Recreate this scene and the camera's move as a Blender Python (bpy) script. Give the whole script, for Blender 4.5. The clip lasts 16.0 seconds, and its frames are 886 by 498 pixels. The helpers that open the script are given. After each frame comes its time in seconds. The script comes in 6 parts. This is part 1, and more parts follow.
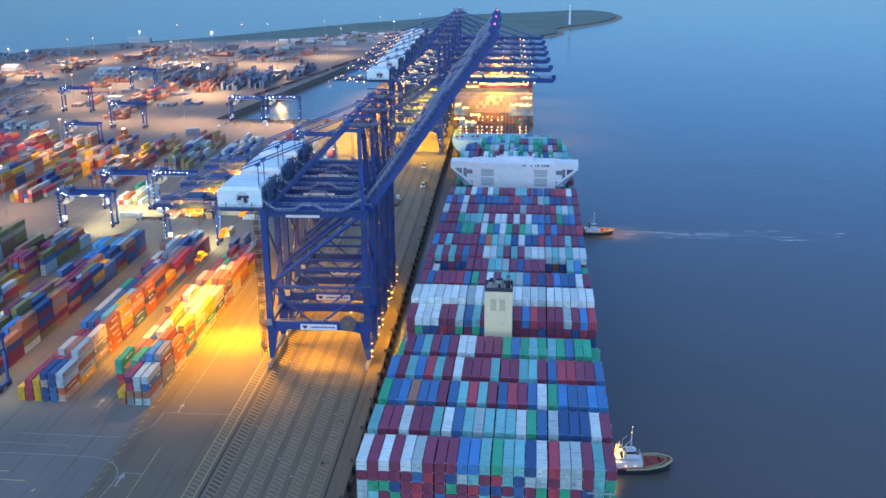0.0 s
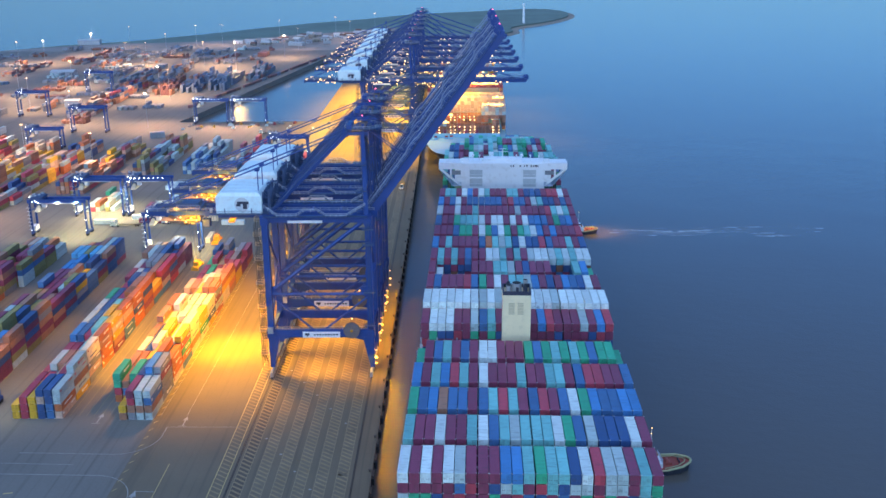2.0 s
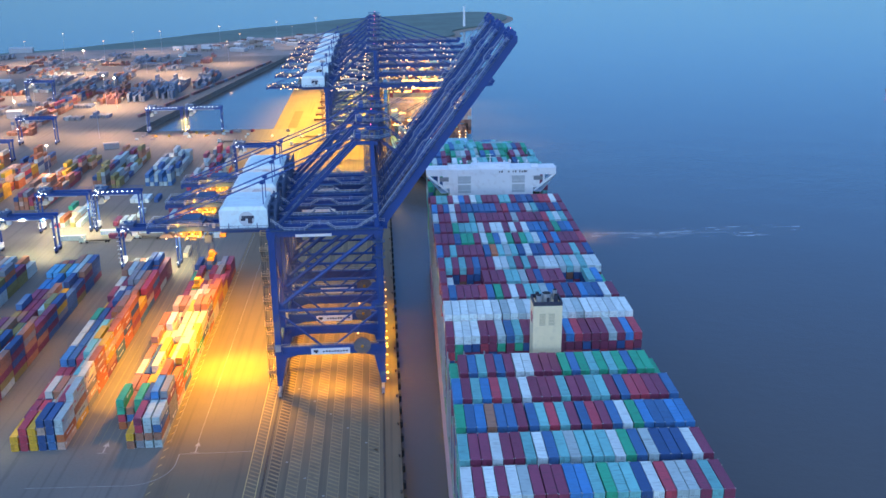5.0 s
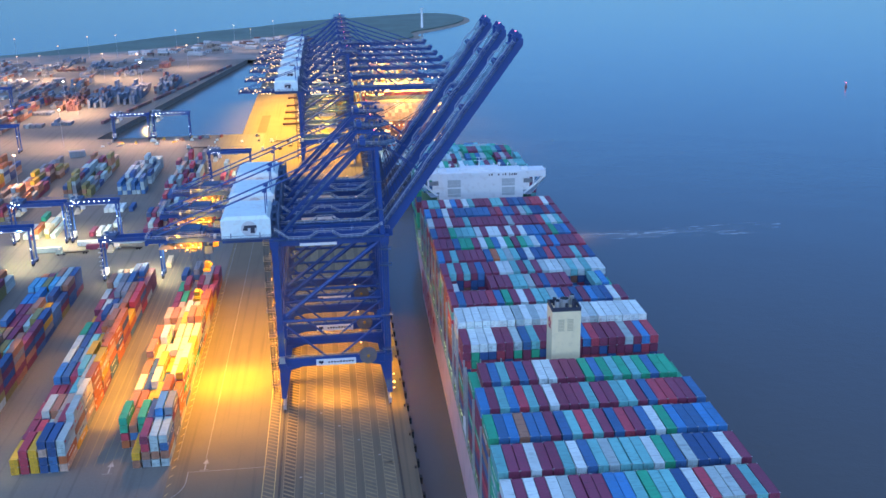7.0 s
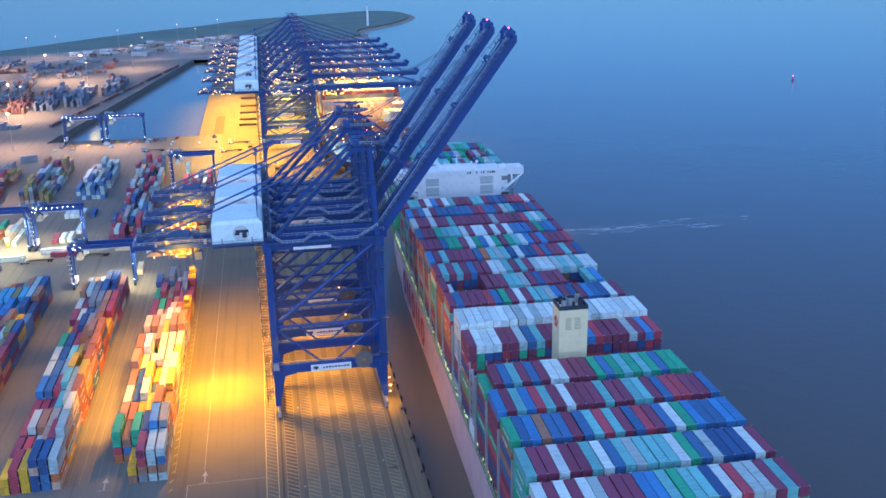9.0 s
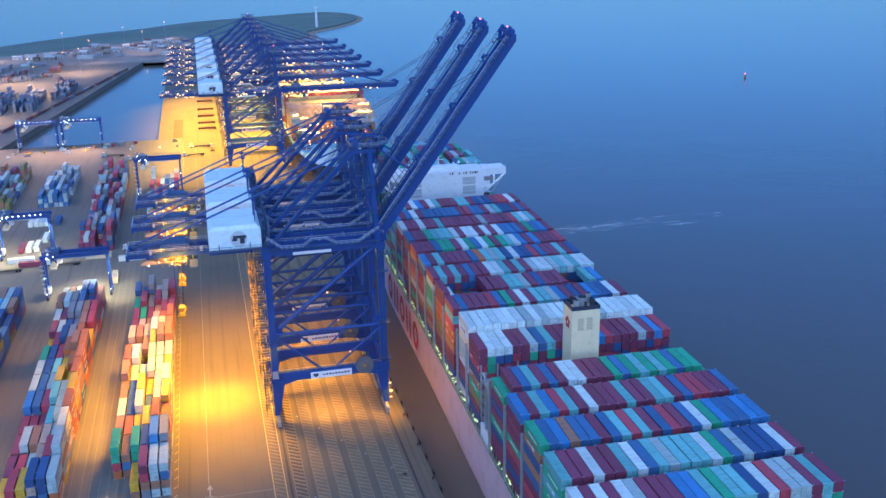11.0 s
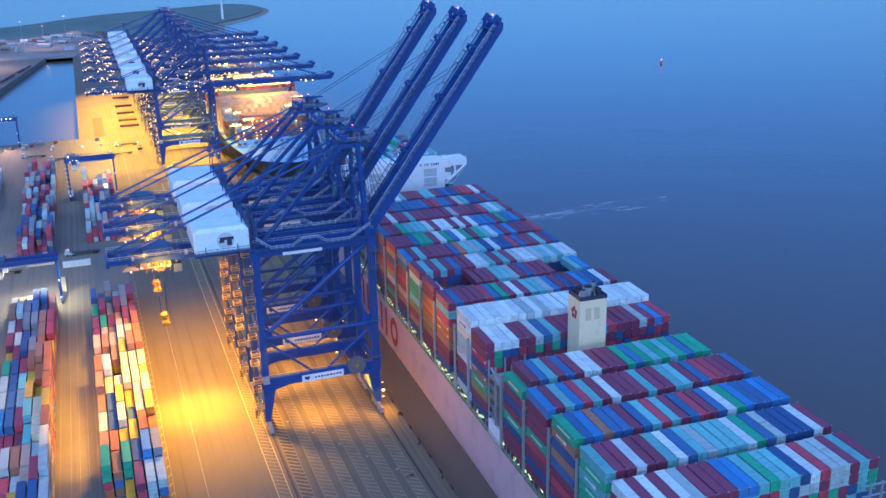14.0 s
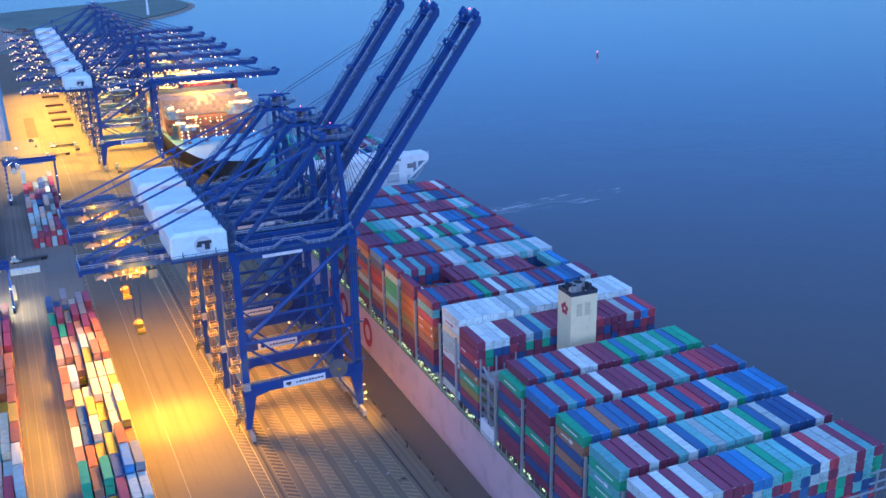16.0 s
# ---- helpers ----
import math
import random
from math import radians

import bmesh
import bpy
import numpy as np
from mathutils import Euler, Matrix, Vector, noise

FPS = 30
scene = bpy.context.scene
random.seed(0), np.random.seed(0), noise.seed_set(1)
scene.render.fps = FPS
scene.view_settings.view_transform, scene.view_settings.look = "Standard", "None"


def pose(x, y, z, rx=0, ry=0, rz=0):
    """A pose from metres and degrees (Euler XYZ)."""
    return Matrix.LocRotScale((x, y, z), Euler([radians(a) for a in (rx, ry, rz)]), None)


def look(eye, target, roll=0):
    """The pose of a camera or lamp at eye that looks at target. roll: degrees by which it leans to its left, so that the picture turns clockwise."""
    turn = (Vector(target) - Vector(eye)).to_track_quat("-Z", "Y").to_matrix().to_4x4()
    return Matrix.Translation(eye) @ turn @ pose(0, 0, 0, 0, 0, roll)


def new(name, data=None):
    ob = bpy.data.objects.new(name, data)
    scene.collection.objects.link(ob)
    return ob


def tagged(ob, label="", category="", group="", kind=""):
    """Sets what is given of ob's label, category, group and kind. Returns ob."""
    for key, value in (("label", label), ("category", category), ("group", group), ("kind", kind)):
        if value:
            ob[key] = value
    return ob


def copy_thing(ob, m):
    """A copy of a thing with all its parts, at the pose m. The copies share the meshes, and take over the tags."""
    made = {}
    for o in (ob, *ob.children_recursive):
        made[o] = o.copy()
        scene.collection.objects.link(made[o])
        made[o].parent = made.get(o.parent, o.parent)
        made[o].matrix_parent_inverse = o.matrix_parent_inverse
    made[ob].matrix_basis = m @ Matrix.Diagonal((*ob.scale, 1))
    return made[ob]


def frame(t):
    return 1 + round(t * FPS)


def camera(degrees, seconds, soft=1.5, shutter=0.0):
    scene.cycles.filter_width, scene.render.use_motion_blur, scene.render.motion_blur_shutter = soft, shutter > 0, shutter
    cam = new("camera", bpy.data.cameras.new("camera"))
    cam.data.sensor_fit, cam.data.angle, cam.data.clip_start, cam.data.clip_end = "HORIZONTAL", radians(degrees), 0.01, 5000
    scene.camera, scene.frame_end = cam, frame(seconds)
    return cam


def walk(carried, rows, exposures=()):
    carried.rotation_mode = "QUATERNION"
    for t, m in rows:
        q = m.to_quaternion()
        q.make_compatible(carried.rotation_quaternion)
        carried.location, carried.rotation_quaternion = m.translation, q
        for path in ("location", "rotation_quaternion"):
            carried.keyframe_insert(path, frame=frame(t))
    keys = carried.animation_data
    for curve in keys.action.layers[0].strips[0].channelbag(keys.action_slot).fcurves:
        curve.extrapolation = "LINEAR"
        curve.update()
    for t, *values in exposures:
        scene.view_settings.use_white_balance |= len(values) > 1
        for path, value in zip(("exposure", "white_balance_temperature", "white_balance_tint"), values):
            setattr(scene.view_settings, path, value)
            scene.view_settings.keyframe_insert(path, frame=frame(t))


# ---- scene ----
cam = camera(49.1, 16.0, soft=1.55)
PATH = [
    (0, (49.97, -317.68, 149.91), (29.97, -33.17, 56.90), -0.29),
    (0.5, (44.71, -316.71, 149.90), (29.12, -31.96, 56.77), -0.27),
    (1, (39.49, -315.67, 149.87), (27.79, -30.74, 56.71), -0.34),
    (1.5, (34.43, -314.52, 149.86), (26.78, -29.49, 56.57), -0.32),
    (2, (29.49, -313.29, 149.84), (25.92, -28.19, 56.52), -0.37),
    (2.5, (24.72, -311.95, 149.84), (25.10, -26.80, 56.63), -0.4),
    (3, (20.05, -310.50, 149.85), (24.18, -25.34, 56.75), -0.46),
    (3.5, (15.47, -309.02, 149.85), (23.33, -23.90, 56.90), -0.45),
    (4, (10.93, -307.48, 149.86), (22.57, -22.43, 57.07), -0.49),
    (6.5, (-11.35, -299.37, 150.36), (16.80, -15.34, 57.98), -0.7),
    (7, (-15.64, -297.74, 150.41), (17.14, -14.23, 57.96), -0.79),
    (7.5, (-19.82, -296.13, 150.40), (17.54, -13.24, 57.80), -0.82),
    (8, (-24.07, -294.46, 150.37), (17.56, -12.25, 57.51), -0.89),
    (8.5, (-28.32, -292.74, 150.33), (17.85, -11.35, 57.12), -0.88),
    (9, (-32.62, -290.89, 150.27), (18.20, -10.38, 56.83), -0.95),
    (11.5, (-54.15, -280.70, 149.40), (18.19, -5.02, 55.77), -0.97),
    (12, (-58.58, -278.46, 149.31), (18.45, -4.21, 55.22), -1.0),
    (12.5, (-62.95, -276.14, 149.24), (19.17, -3.51, 54.76), -1.0),
    (13, (-67.13, -273.76, 149.18), (19.50, -2.71, 54.15), -0.99),
    (13.5, (-71.10, -271.30, 149.12), (20.70, -2.22, 53.37), -1.04),
    (14, (-74.90, -268.72, 149.08), (21.81, -1.66, 52.51), -1.1),
    (14.5, (-78.50, -266.18, 149.05), (23.12, -1.21, 51.74), -1.04),
    (15, (-81.96, -263.49, 149.03), (24.89, -0.82, 51.12), -1.05),
    (15.5, (-85.22, -260.70, 149.02), (26.74, -0.29, 50.76), -1.01),
    (16, (-88.40, -257.71, 149.03), (28.78, 0.20, 50.27), -1.07),
]
walk(cam, [(t, look(eye, target, roll)) for t, eye, target, roll in PATH],
     exposures=[(0, 1.16, 6450, 10), (4, 1.14, 6250, 11), (8, 1.10, 5950, 13), (12, 1.07, 5600, 17), (16, 1.05, 5350, 20)])

# ---- sky, sun and exposure ----
world = bpy.data.worlds.new("dusk_sky")
scene.world = world
world.use_nodes = True
wn = world.node_tree.nodes
sky = wn.new("ShaderNodeTexSky")
sky.sky_type = "NISHITA"
sky.sun_disc = False
sky.sun_elevation = radians(6.0)
sky.sun_rotation = radians(200.0)
sky.air_density = 1.0
sky.dust_density = 0.4
sky.ozone_density = 4.5
tint = wn.new("ShaderNodeMix")
tint.data_type, tint.blend_type = "RGBA", "MULTIPLY"
tint.inputs[0].default_value = 1.0
tint.inputs[7].default_value = (0.76, 0.94, 1.265, 1)
world.node_tree.links.new(sky.outputs[0], tint.inputs[6])
world.node_tree.links.new(tint.outputs[2], wn["Background"].inputs[0])
wn["Background"].inputs[1].default_value = 0.132
sun = new("sun", bpy.data.lights.new("sun", "SUN"))
sun.data.energy, sun.data.angle, sun.data.color = 1.09, radians(110), (0.58, 0.78, 1.0)
sun.matrix_world = look((-55, -120, 190), (0, 0, 0))

SODIUM = (1.0, 0.43, 0.0)
AMBER = (1.0, 0.56, 0.26)
WARM = (1.0, 0.60, 0.14)
COOL = (1.0, 0.82, 0.40)
GOLD = (1.0, 0.52, 0.02)


def spot(name, at, to, watts, colour, cone, size=1.2):
    data = bpy.data.lights.new(name, "SPOT")
    data.energy, data.color, data.spot_size, data.spot_blend, data.shadow_soft_size = watts, colour, radians(cone), 0.9, size
    ob = new(name, data)
    ob.matrix_world = look(at, to)
    return ob

# ---- materials ----
def material(name, colour, rough=0.6, metal=0.0, vary=0.12, scale=0.6, bump=0.0, fine=6.0, emit=None, power=0.0, ribs=None, island=0.0, dirt=None, dirt_amount=0.35, tracks=False):
    """A painted or raw surface: stains at one scale, grain at another, relief, and a touch of difference from piece to piece."""
    m = bpy.data.materials.new(name)
    m.use_nodes = True
    n, l = m.node_tree.nodes, m.node_tree.links
    b = n["Principled BSDF"]
    b.inputs["Roughness"].default_value, b.inputs["Metallic"].default_value = rough, metal
    if emit:
        b.inputs["Emission Color"].default_value, b.inputs["Emission Strength"].default_value = (*emit, 1), power
    tc = n.new("ShaderNodeTexCoord")
    big, small = n.new("ShaderNodeTexNoise"), n.new("ShaderNodeTexNoise")
    big.inputs["Scale"].default_value, big.inputs["Detail"].default_value = scale, 6
    small.inputs["Scale"].default_value, small.inputs["Detail"].default_value = fine, 4
    for t in (big, small):
        l.new(tc.outputs["Object"], t.inputs["Vector"])
    seed = None
    if island:
        oi, seed = n.new("ShaderNodeObjectInfo"), n.new("ShaderNodeMath")
        seed.operation = "MULTIPLY"
        seed.inputs[1].default_value = 61.0
        l.new(oi.outputs["Random"], seed.inputs[0])
        for t in (big, small):
            t.noise_dimensions = "4D"
            l.new(seed.outputs[0], t.inputs["W"])
    mix = n.new("ShaderNodeMath")
    mix.operation = "MULTIPLY_ADD"
    l.new(big.outputs["Fac"], mix.inputs[0])
    mix.inputs[1].default_value = 2 * vary
    mix.inputs[2].default_value = 1 - vary
    add = n.new("ShaderNodeMath")
    add.operation = "MULTIPLY_ADD"
    l.new(small.outputs["Fac"], add.inputs[0])
    add.inputs[1].default_value = vary
    l.new(mix.outputs[0], add.inputs[2])
    value = add
    if island:
        geo = n.new("ShaderNodeNewGeometry")
        s = n.new("ShaderNodeMath")
        s.operation = "ADD"
        l.new(oi.outputs["Random"], s.inputs[0])
        l.new(geo.outputs["Random Per Island"], s.inputs[1])
        f = n.new("ShaderNodeMath")
        f.operation = "FRACT"
        l.new(s.outputs[0], f.inputs[0])
        g = n.new("ShaderNodeMath")
        g.operation = "MULTIPLY_ADD"
        l.new(f.outputs[0], g.inputs[0])
        g.inputs[1].default_value, g.inputs[2].default_value = 2 * island, -island
        s2 = n.new("ShaderNodeMath")
        s2.operation = "ADD"
        l.new(value.outputs[0], s2.inputs[0])
        l.new(g.outputs[0], s2.inputs[1])
        value = s2
    hsv = n.new("ShaderNodeHueSaturation")
    hsv.inputs["Color"].default_value = (*colour, 1)
    l.new(value.outputs[0], hsv.inputs["Value"])
    out = hsv.outputs["Color"]
    if dirt:
        ramp = n.new("ShaderNodeValToRGB")
        ramp.color_ramp.elements[0].position, ramp.color_ramp.elements[1].position = 0.52, 0.75
        streak = n.new("ShaderNodeTexNoise")
        streak.inputs["Scale"].default_value, streak.inputs["Detail"].default_value = scale * 2.7, 8
        l.new(tc.outputs["Object"], streak.inputs["Vector"])
        if tracks:
            along = n.new("ShaderNodeMapping")
            along.inputs["Scale"].default_value = tracks
            l.new(tc.outputs["Object"], along.inputs["Vector"])
            l.new(along.outputs[0], streak.inputs["Vector"])
        if seed:
            streak.noise_dimensions = "4D"
            across = n.new("ShaderNodeMapping")
            across.inputs["Scale"].default_value = (0.45, 2.6, 1.0)
            l.new(tc.outputs["Object"], across.inputs["Vector"])
            l.new(across.outputs[0], streak.inputs["Vector"])
            l.new(seed.outputs[0], streak.inputs["W"])
        l.new(streak.outputs["Fac"], ramp.inputs["Fac"])
        k = n.new("ShaderNodeMath")
        k.operation = "MULTIPLY"
        l.new(ramp.outputs["Color"], k.inputs[0])
        k.inputs[1].default_value = dirt_amount
        mx = n.new("ShaderNodeMix")
        mx.data_type = "RGBA"
        l.new(k.outputs[0], mx.inputs[0])
        l.new(out, mx.inputs[6])
        mx.inputs[7].default_value = (*dirt, 1)
        out = mx.outputs[2]
    l.new(out, b.inputs["Base Color"])
    height = None
    if ribs:
        w = n.new("ShaderNodeTexWave")
        w.wave_type, w.bands_direction, w.wave_profile = "BANDS", ribs[0], "SIN"
        w.inputs["Scale"].default_value = ribs[1]
        l.new(tc.outputs["Object"], w.inputs["Vector"])
        bm_ = n.new("ShaderNodeBump")
        bm_.inputs["Strength"].default_value, bm_.inputs["Distance"].default_value = 0.6, 0.04
        l.new(w.outputs["Fac"], bm_.inputs["Height"])
        height = bm_
    if bump:
        bb = n.new("ShaderNodeBump")
        bb.inputs["Strength"].default_value, bb.inputs["Distance"].default_value = 0.7, bump
        l.new(small.outputs["Fac"], bb.inputs["Height"])
        if height:
            l.new(height.outputs[0], bb.inputs["Normal"])
        height = bb
    if height:
        l.new(height.outputs[0], b.inputs["Normal"])
    return m


def glow(name, colour, power):
    return material(name, (0.8, 0.8, 0.8), 0.4, emit=colour, power=power, vary=0.02)


RUST = (0.10, 0.055, 0.035)
GRIME = (0.065, 0.058, 0.058)
PAINT = {
    "m": (0.237, 0.048, 0.097), "r": (0.462, 0.061, 0.094), "o": (0.506, 0.154, 0.055), "w": (0.66, 0.755, 0.745), "p": (0.42, 0.52, 0.52),
    "t": (0.184, 0.483, 0.483), "g": (0.044, 0.374, 0.209), "b": (0.061, 0.16, 0.341), "l": (0.066, 0.231, 0.506), "B": (0.039, 0.094, 0.242),
    "y": (0.682, 0.396, 0.033), "k": (0.363, 0.176, 0.11), "n": (0.22, 0.099, 0.066), "c": (0.713, 0.598, 0.414), "e": (0.22, 0.231, 0.253),
    # d and f are a blue and a red greyed by distance haze
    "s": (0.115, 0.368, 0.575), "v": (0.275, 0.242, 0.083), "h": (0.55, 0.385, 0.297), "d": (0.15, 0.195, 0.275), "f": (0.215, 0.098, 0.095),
}
PAINT_NAME = {"m": "maroon", "r": "red", "o": "orange", "w": "white", "p": "pale grey", "t": "teal", "g": "green", "b": "blue", "l": "bright blue",
              "B": "navy blue", "y": "yellow", "k": "rust-red", "n": "brown", "c": "cream", "e": "dark grey", "s": "sky blue", "v": "olive", "h": "beige", "d": "hazed blue", "f": "hazed red"}
BOX = {k: material("steel_" + PAINT_NAME[k].replace(" ", "_").replace("-", "_"), tuple(0.93 * v for v in c), 0.55, vary=0.20, scale=0.35, fine=3.0, ribs=("Y", 1.1), island=0.18, dirt=GRIME, dirt_amount=0.52) for k, c in PAINT.items()}
STEEL_EDGE = material("container_castings", (0.46, 0.46, 0.46), 0.55, vary=0.3)
DOOR_SEAL = material("door_seal_grey", (0.10, 0.10, 0.11), 0.8)
MARKING = material("white_lettering_paint", (0.78, 0.78, 0.76), 0.6)
CRANE_BLUE = material("crane_blue_paint", (0.014, 0.054, 0.225), 0.45, vary=0.18, scale=0.12, fine=2.0, dirt=(0.05, 0.05, 0.07), dirt_amount=0.35)
CRANE_DARK = material("crane_walkway_steel", (0.05, 0.085, 0.17), 0.6, vary=0.25, scale=0.3)
GALV = material("galvanised_steel", (0.40, 0.42, 0.44), 0.45, 0.5, vary=0.2)
# the same stair steel twice: darkened for shade, tinted for sodium light
STAIR_SHADED = material("shaded_stair_steel", (0.085, 0.065, 0.05), 0.7, vary=0.25)
STAIR_LIT = material("stair_steel", (0.44, 0.30, 0.18), 0.6, vary=0.2)
HOUSE_WHITE = material("house_white_paint", (0.70, 0.84, 0.86), 0.5, vary=0.06, scale=0.25, dirt=(0.55, 0.54, 0.52), dirt_amount=0.4)
HANDRAIL = material("pale_handrail_paint", (0.42, 0.46, 0.52), 0.55, vary=0.2)
BOOM_RAIL = material("blue_grey_rail_paint", (0.22, 0.27, 0.38), 0.55, vary=0.3)
SIGN_WHITE = material("sign_white", (0.75, 0.76, 0.78), 0.5, vary=0.08)
INK = material("dark_sign_paint", (0.03, 0.035, 0.06), 0.6)
REEL = material("reel_grey", (0.13, 0.115, 0.12), 0.7, vary=0.3)
CABLE = material("wire_rope", (0.03, 0.045, 0.10), 0.6)
YELLOW = material("spreader_yellow", (0.42, 0.20, 0.01), 0.5, vary=0.2, dirt=RUST)
RUBBER = material("black_rubber", (0.02, 0.02, 0.02), 0.85)
GLASS_DARK = material("dark_window_glass", (0.015, 0.02, 0.03), 0.08)
CREAM = material("funnel_cream_paint", (0.82, 0.68, 0.43), 0.5, vary=0.08, scale=0.3, dirt=(0.40, 0.33, 0.22), dirt_amount=0.22)
SHIP_WHITE = material("ship_white_paint", (0.78, 0.80, 0.82), 0.45, vary=0.07, scale=0.2, dirt=(0.45, 0.40, 0.36), dirt_amount=0.3)
HULL = material("hull_side_paint", (0.66, 0.44, 0.45), 0.45, vary=0.10, scale=0.05, fine=0.8, dirt=(0.26, 0.17, 0.15), dirt_amount=0.45)
HULL_PALE = material("pale_blue_hull_paint", (0.25, 0.49, 0.62), 0.45, vary=0.08, scale=0.06, fine=0.8, dirt=(0.3, 0.3, 0.3), dirt_amount=0.3)
HULL_DARK = material("dark_blue_hull_paint", (0.045, 0.043, 0.045), 0.5, vary=0.12, scale=0.06)
HULL_RED = material("hull_red_lettering", (0.42, 0.02, 0.05), 0.5, vary=0.1)
DECK_GREEN = material("deck_green_paint", (0.15, 0.24, 0.10), 0.7, vary=0.3, scale=0.5)
DECK_RED = material("deck_red_oxide", (0.26, 0.06, 0.045), 0.7, vary=0.25, scale=0.7)
TUG_HULL = material("tug_black_hull", (0.03, 0.035, 0.05), 0.5)
HATCH = material("hatch_cover_paint", (0.10, 0.05, 0.045), 0.7, vary=0.25, scale=0.4)
CONCRETE = material("quay_concrete", (0.140, 0.112, 0.078), 0.85, vary=0.22, scale=0.05, bump=0.02, fine=1.5, dirt=(0.075, 0.064, 0.050), dirt_amount=0.55, tracks=(4.5, 0.08, 1.0))
ASPHALT = material("yard_asphalt", (0.147, 0.135, 0.121), 0.85, vary=0.30, scale=0.03, bump=0.02, fine=1.2, dirt=(0.07, 0.066, 0.062), dirt_amount=0.55, tracks=(7.0, 0.16, 1.0))
QUAY_WALL = material("quay_wall_concrete", (0.21, 0.19, 0.165), 0.9, vary=0.3, scale=0.3, dirt=(0.05, 0.055, 0.045), dirt_amount=0.5)
SLOT = material("rail_slot_dirt", (0.06, 0.052, 0.046), 0.9, vary=0.3)
RAIL = material("crane_rail_steel", (0.09, 0.075, 0.065), 0.5, 0.6)
LINE_YELLOW = material("worn_yellow_line", (0.45, 0.33, 0.14), 0.8, vary=0.35, scale=0.25, dirt=(0.16, 0.145, 0.12), dirt_amount=0.5)
LINE_WORN = material("rubbed_yellow_hatching", (0.23, 0.17, 0.095), 0.85, vary=0.45, scale=0.12, dirt=(0.13, 0.11, 0.085), dirt_amount=0.7)
LANE_PALE = material("pale_lane_surfacing", (0.150, 0.122, 0.087), 0.85, vary=0.30, scale=0.06, dirt=(0.09, 0.075, 0.06), dirt_amount=0.5)
LANE_DARK = material("dark_lane_surfacing", (0.085, 0.068, 0.052), 0.85, vary=0.30, scale=0.08)
LINE_FADED = material("faded_yellow_line", (0.26, 0.20, 0.12), 0.85, vary=0.35, scale=0.25)
LINE_WHITE = material("worn_white_line", (0.30, 0.29, 0.27), 0.8, vary=0.35, scale=0.25, dirt=(0.15, 0.14, 0.13), dirt_amount=0.7)
# grass colour lightened towards blue-green to hold the distance haze
HEATH = material("spit_grass", (0.105, 0.145, 0.125), 0.95, vary=0.5, scale=0.012, fine=0.08, dirt=(0.15, 0.14, 0.10), dirt_amount=0.35)
SHINGLE = material("shingle_beach", (0.24, 0.20, 0.16), 0.95, vary=0.3, scale=0.02)
FAR_GROUND = material("distant_yard_ground", (0.21, 0.19, 0.175), 0.9, vary=0.4, scale=0.012, fine=0.1, dirt=(0.07, 0.065, 0.06), dirt_amount=0.7)
RECESS = material("recess_grey_paint", (0.42, 0.46, 0.48), 0.6, vary=0.2)
LOUVRE = material("louvre_paint", (0.52, 0.55, 0.58), 0.6, vary=0.15)
SHED = material("shed_cladding", (0.38, 0.40, 0.42), 0.6, vary=0.15, ribs=("X", 0.8))
LAMP_SODIUM = glow("sodium_lamp_glow", (1.0, 0.42, 0.07), 2.0)
LAMP_WARM = glow("warm_lamp_glow", (1.0, 0.56, 0.13), 2.4)
STRIP_GOLD = glow("golden_strip_glow", (1.0, 0.52, 0.04), 3.0)
LAMP_WHITE = glow("white_lamp_glow", (0.92, 1.0, 0.95), 7.0)
PASSAGE_GLOW = glow("passage_glow", (0.62, 0.85, 0.16), 0.55)
LAMP_RED = glow("red_beacon_glow", (1.0, 0.06, 0.16), 4.0)


def water_material():
    m = bpy.data.materials.new("sea_water")
    m.use_nodes = True
    n, l = m.node_tree.nodes, m.node_tree.links
    b = n["Principled BSDF"]
    b.inputs["Base Color"].default_value = (0.112, 0.103, 0.093, 1)
    b.inputs["Specular IOR Level"].default_value = 0.40
    b.inputs["Roughness"].default_value, b.inputs["IOR"].default_value = 0.175, 1.33
    tc = n.new("ShaderNodeTexCoord")
    last = None
    for scale, dist, stretch in ((0.02, 0.5, 1.0), (0.16, 0.14, 1.6), (0.8, 0.085, 1.3)):
        mp = n.new("ShaderNodeMapping")
        mp.inputs["Scale"].default_value = (1.0, stretch, 1.0)
        mp.inputs["Rotation"].default_value = (0, 0, 0.4)
        l.new(tc.outputs["Object"], mp.inputs["Vector"])
        t = n.new("ShaderNodeTexNoise")
        t.inputs["Scale"].default_value, t.inputs["Detail"].default_value = scale, 4
        l.new(mp.outputs[0], t.inputs["Vector"])
        bp = n.new("ShaderNodeBump")
        bp.inputs["Strength"].default_value, bp.inputs["Distance"].default_value = 0.6, dist
        l.new(t.outputs["Fac"], bp.inputs["Height"])
        if last:
            l.new(last.outputs[0], bp.inputs["Normal"])
        last = bp
    l.new(last.outputs[0], b.inputs["Normal"])
    return m


WATER = water_material()


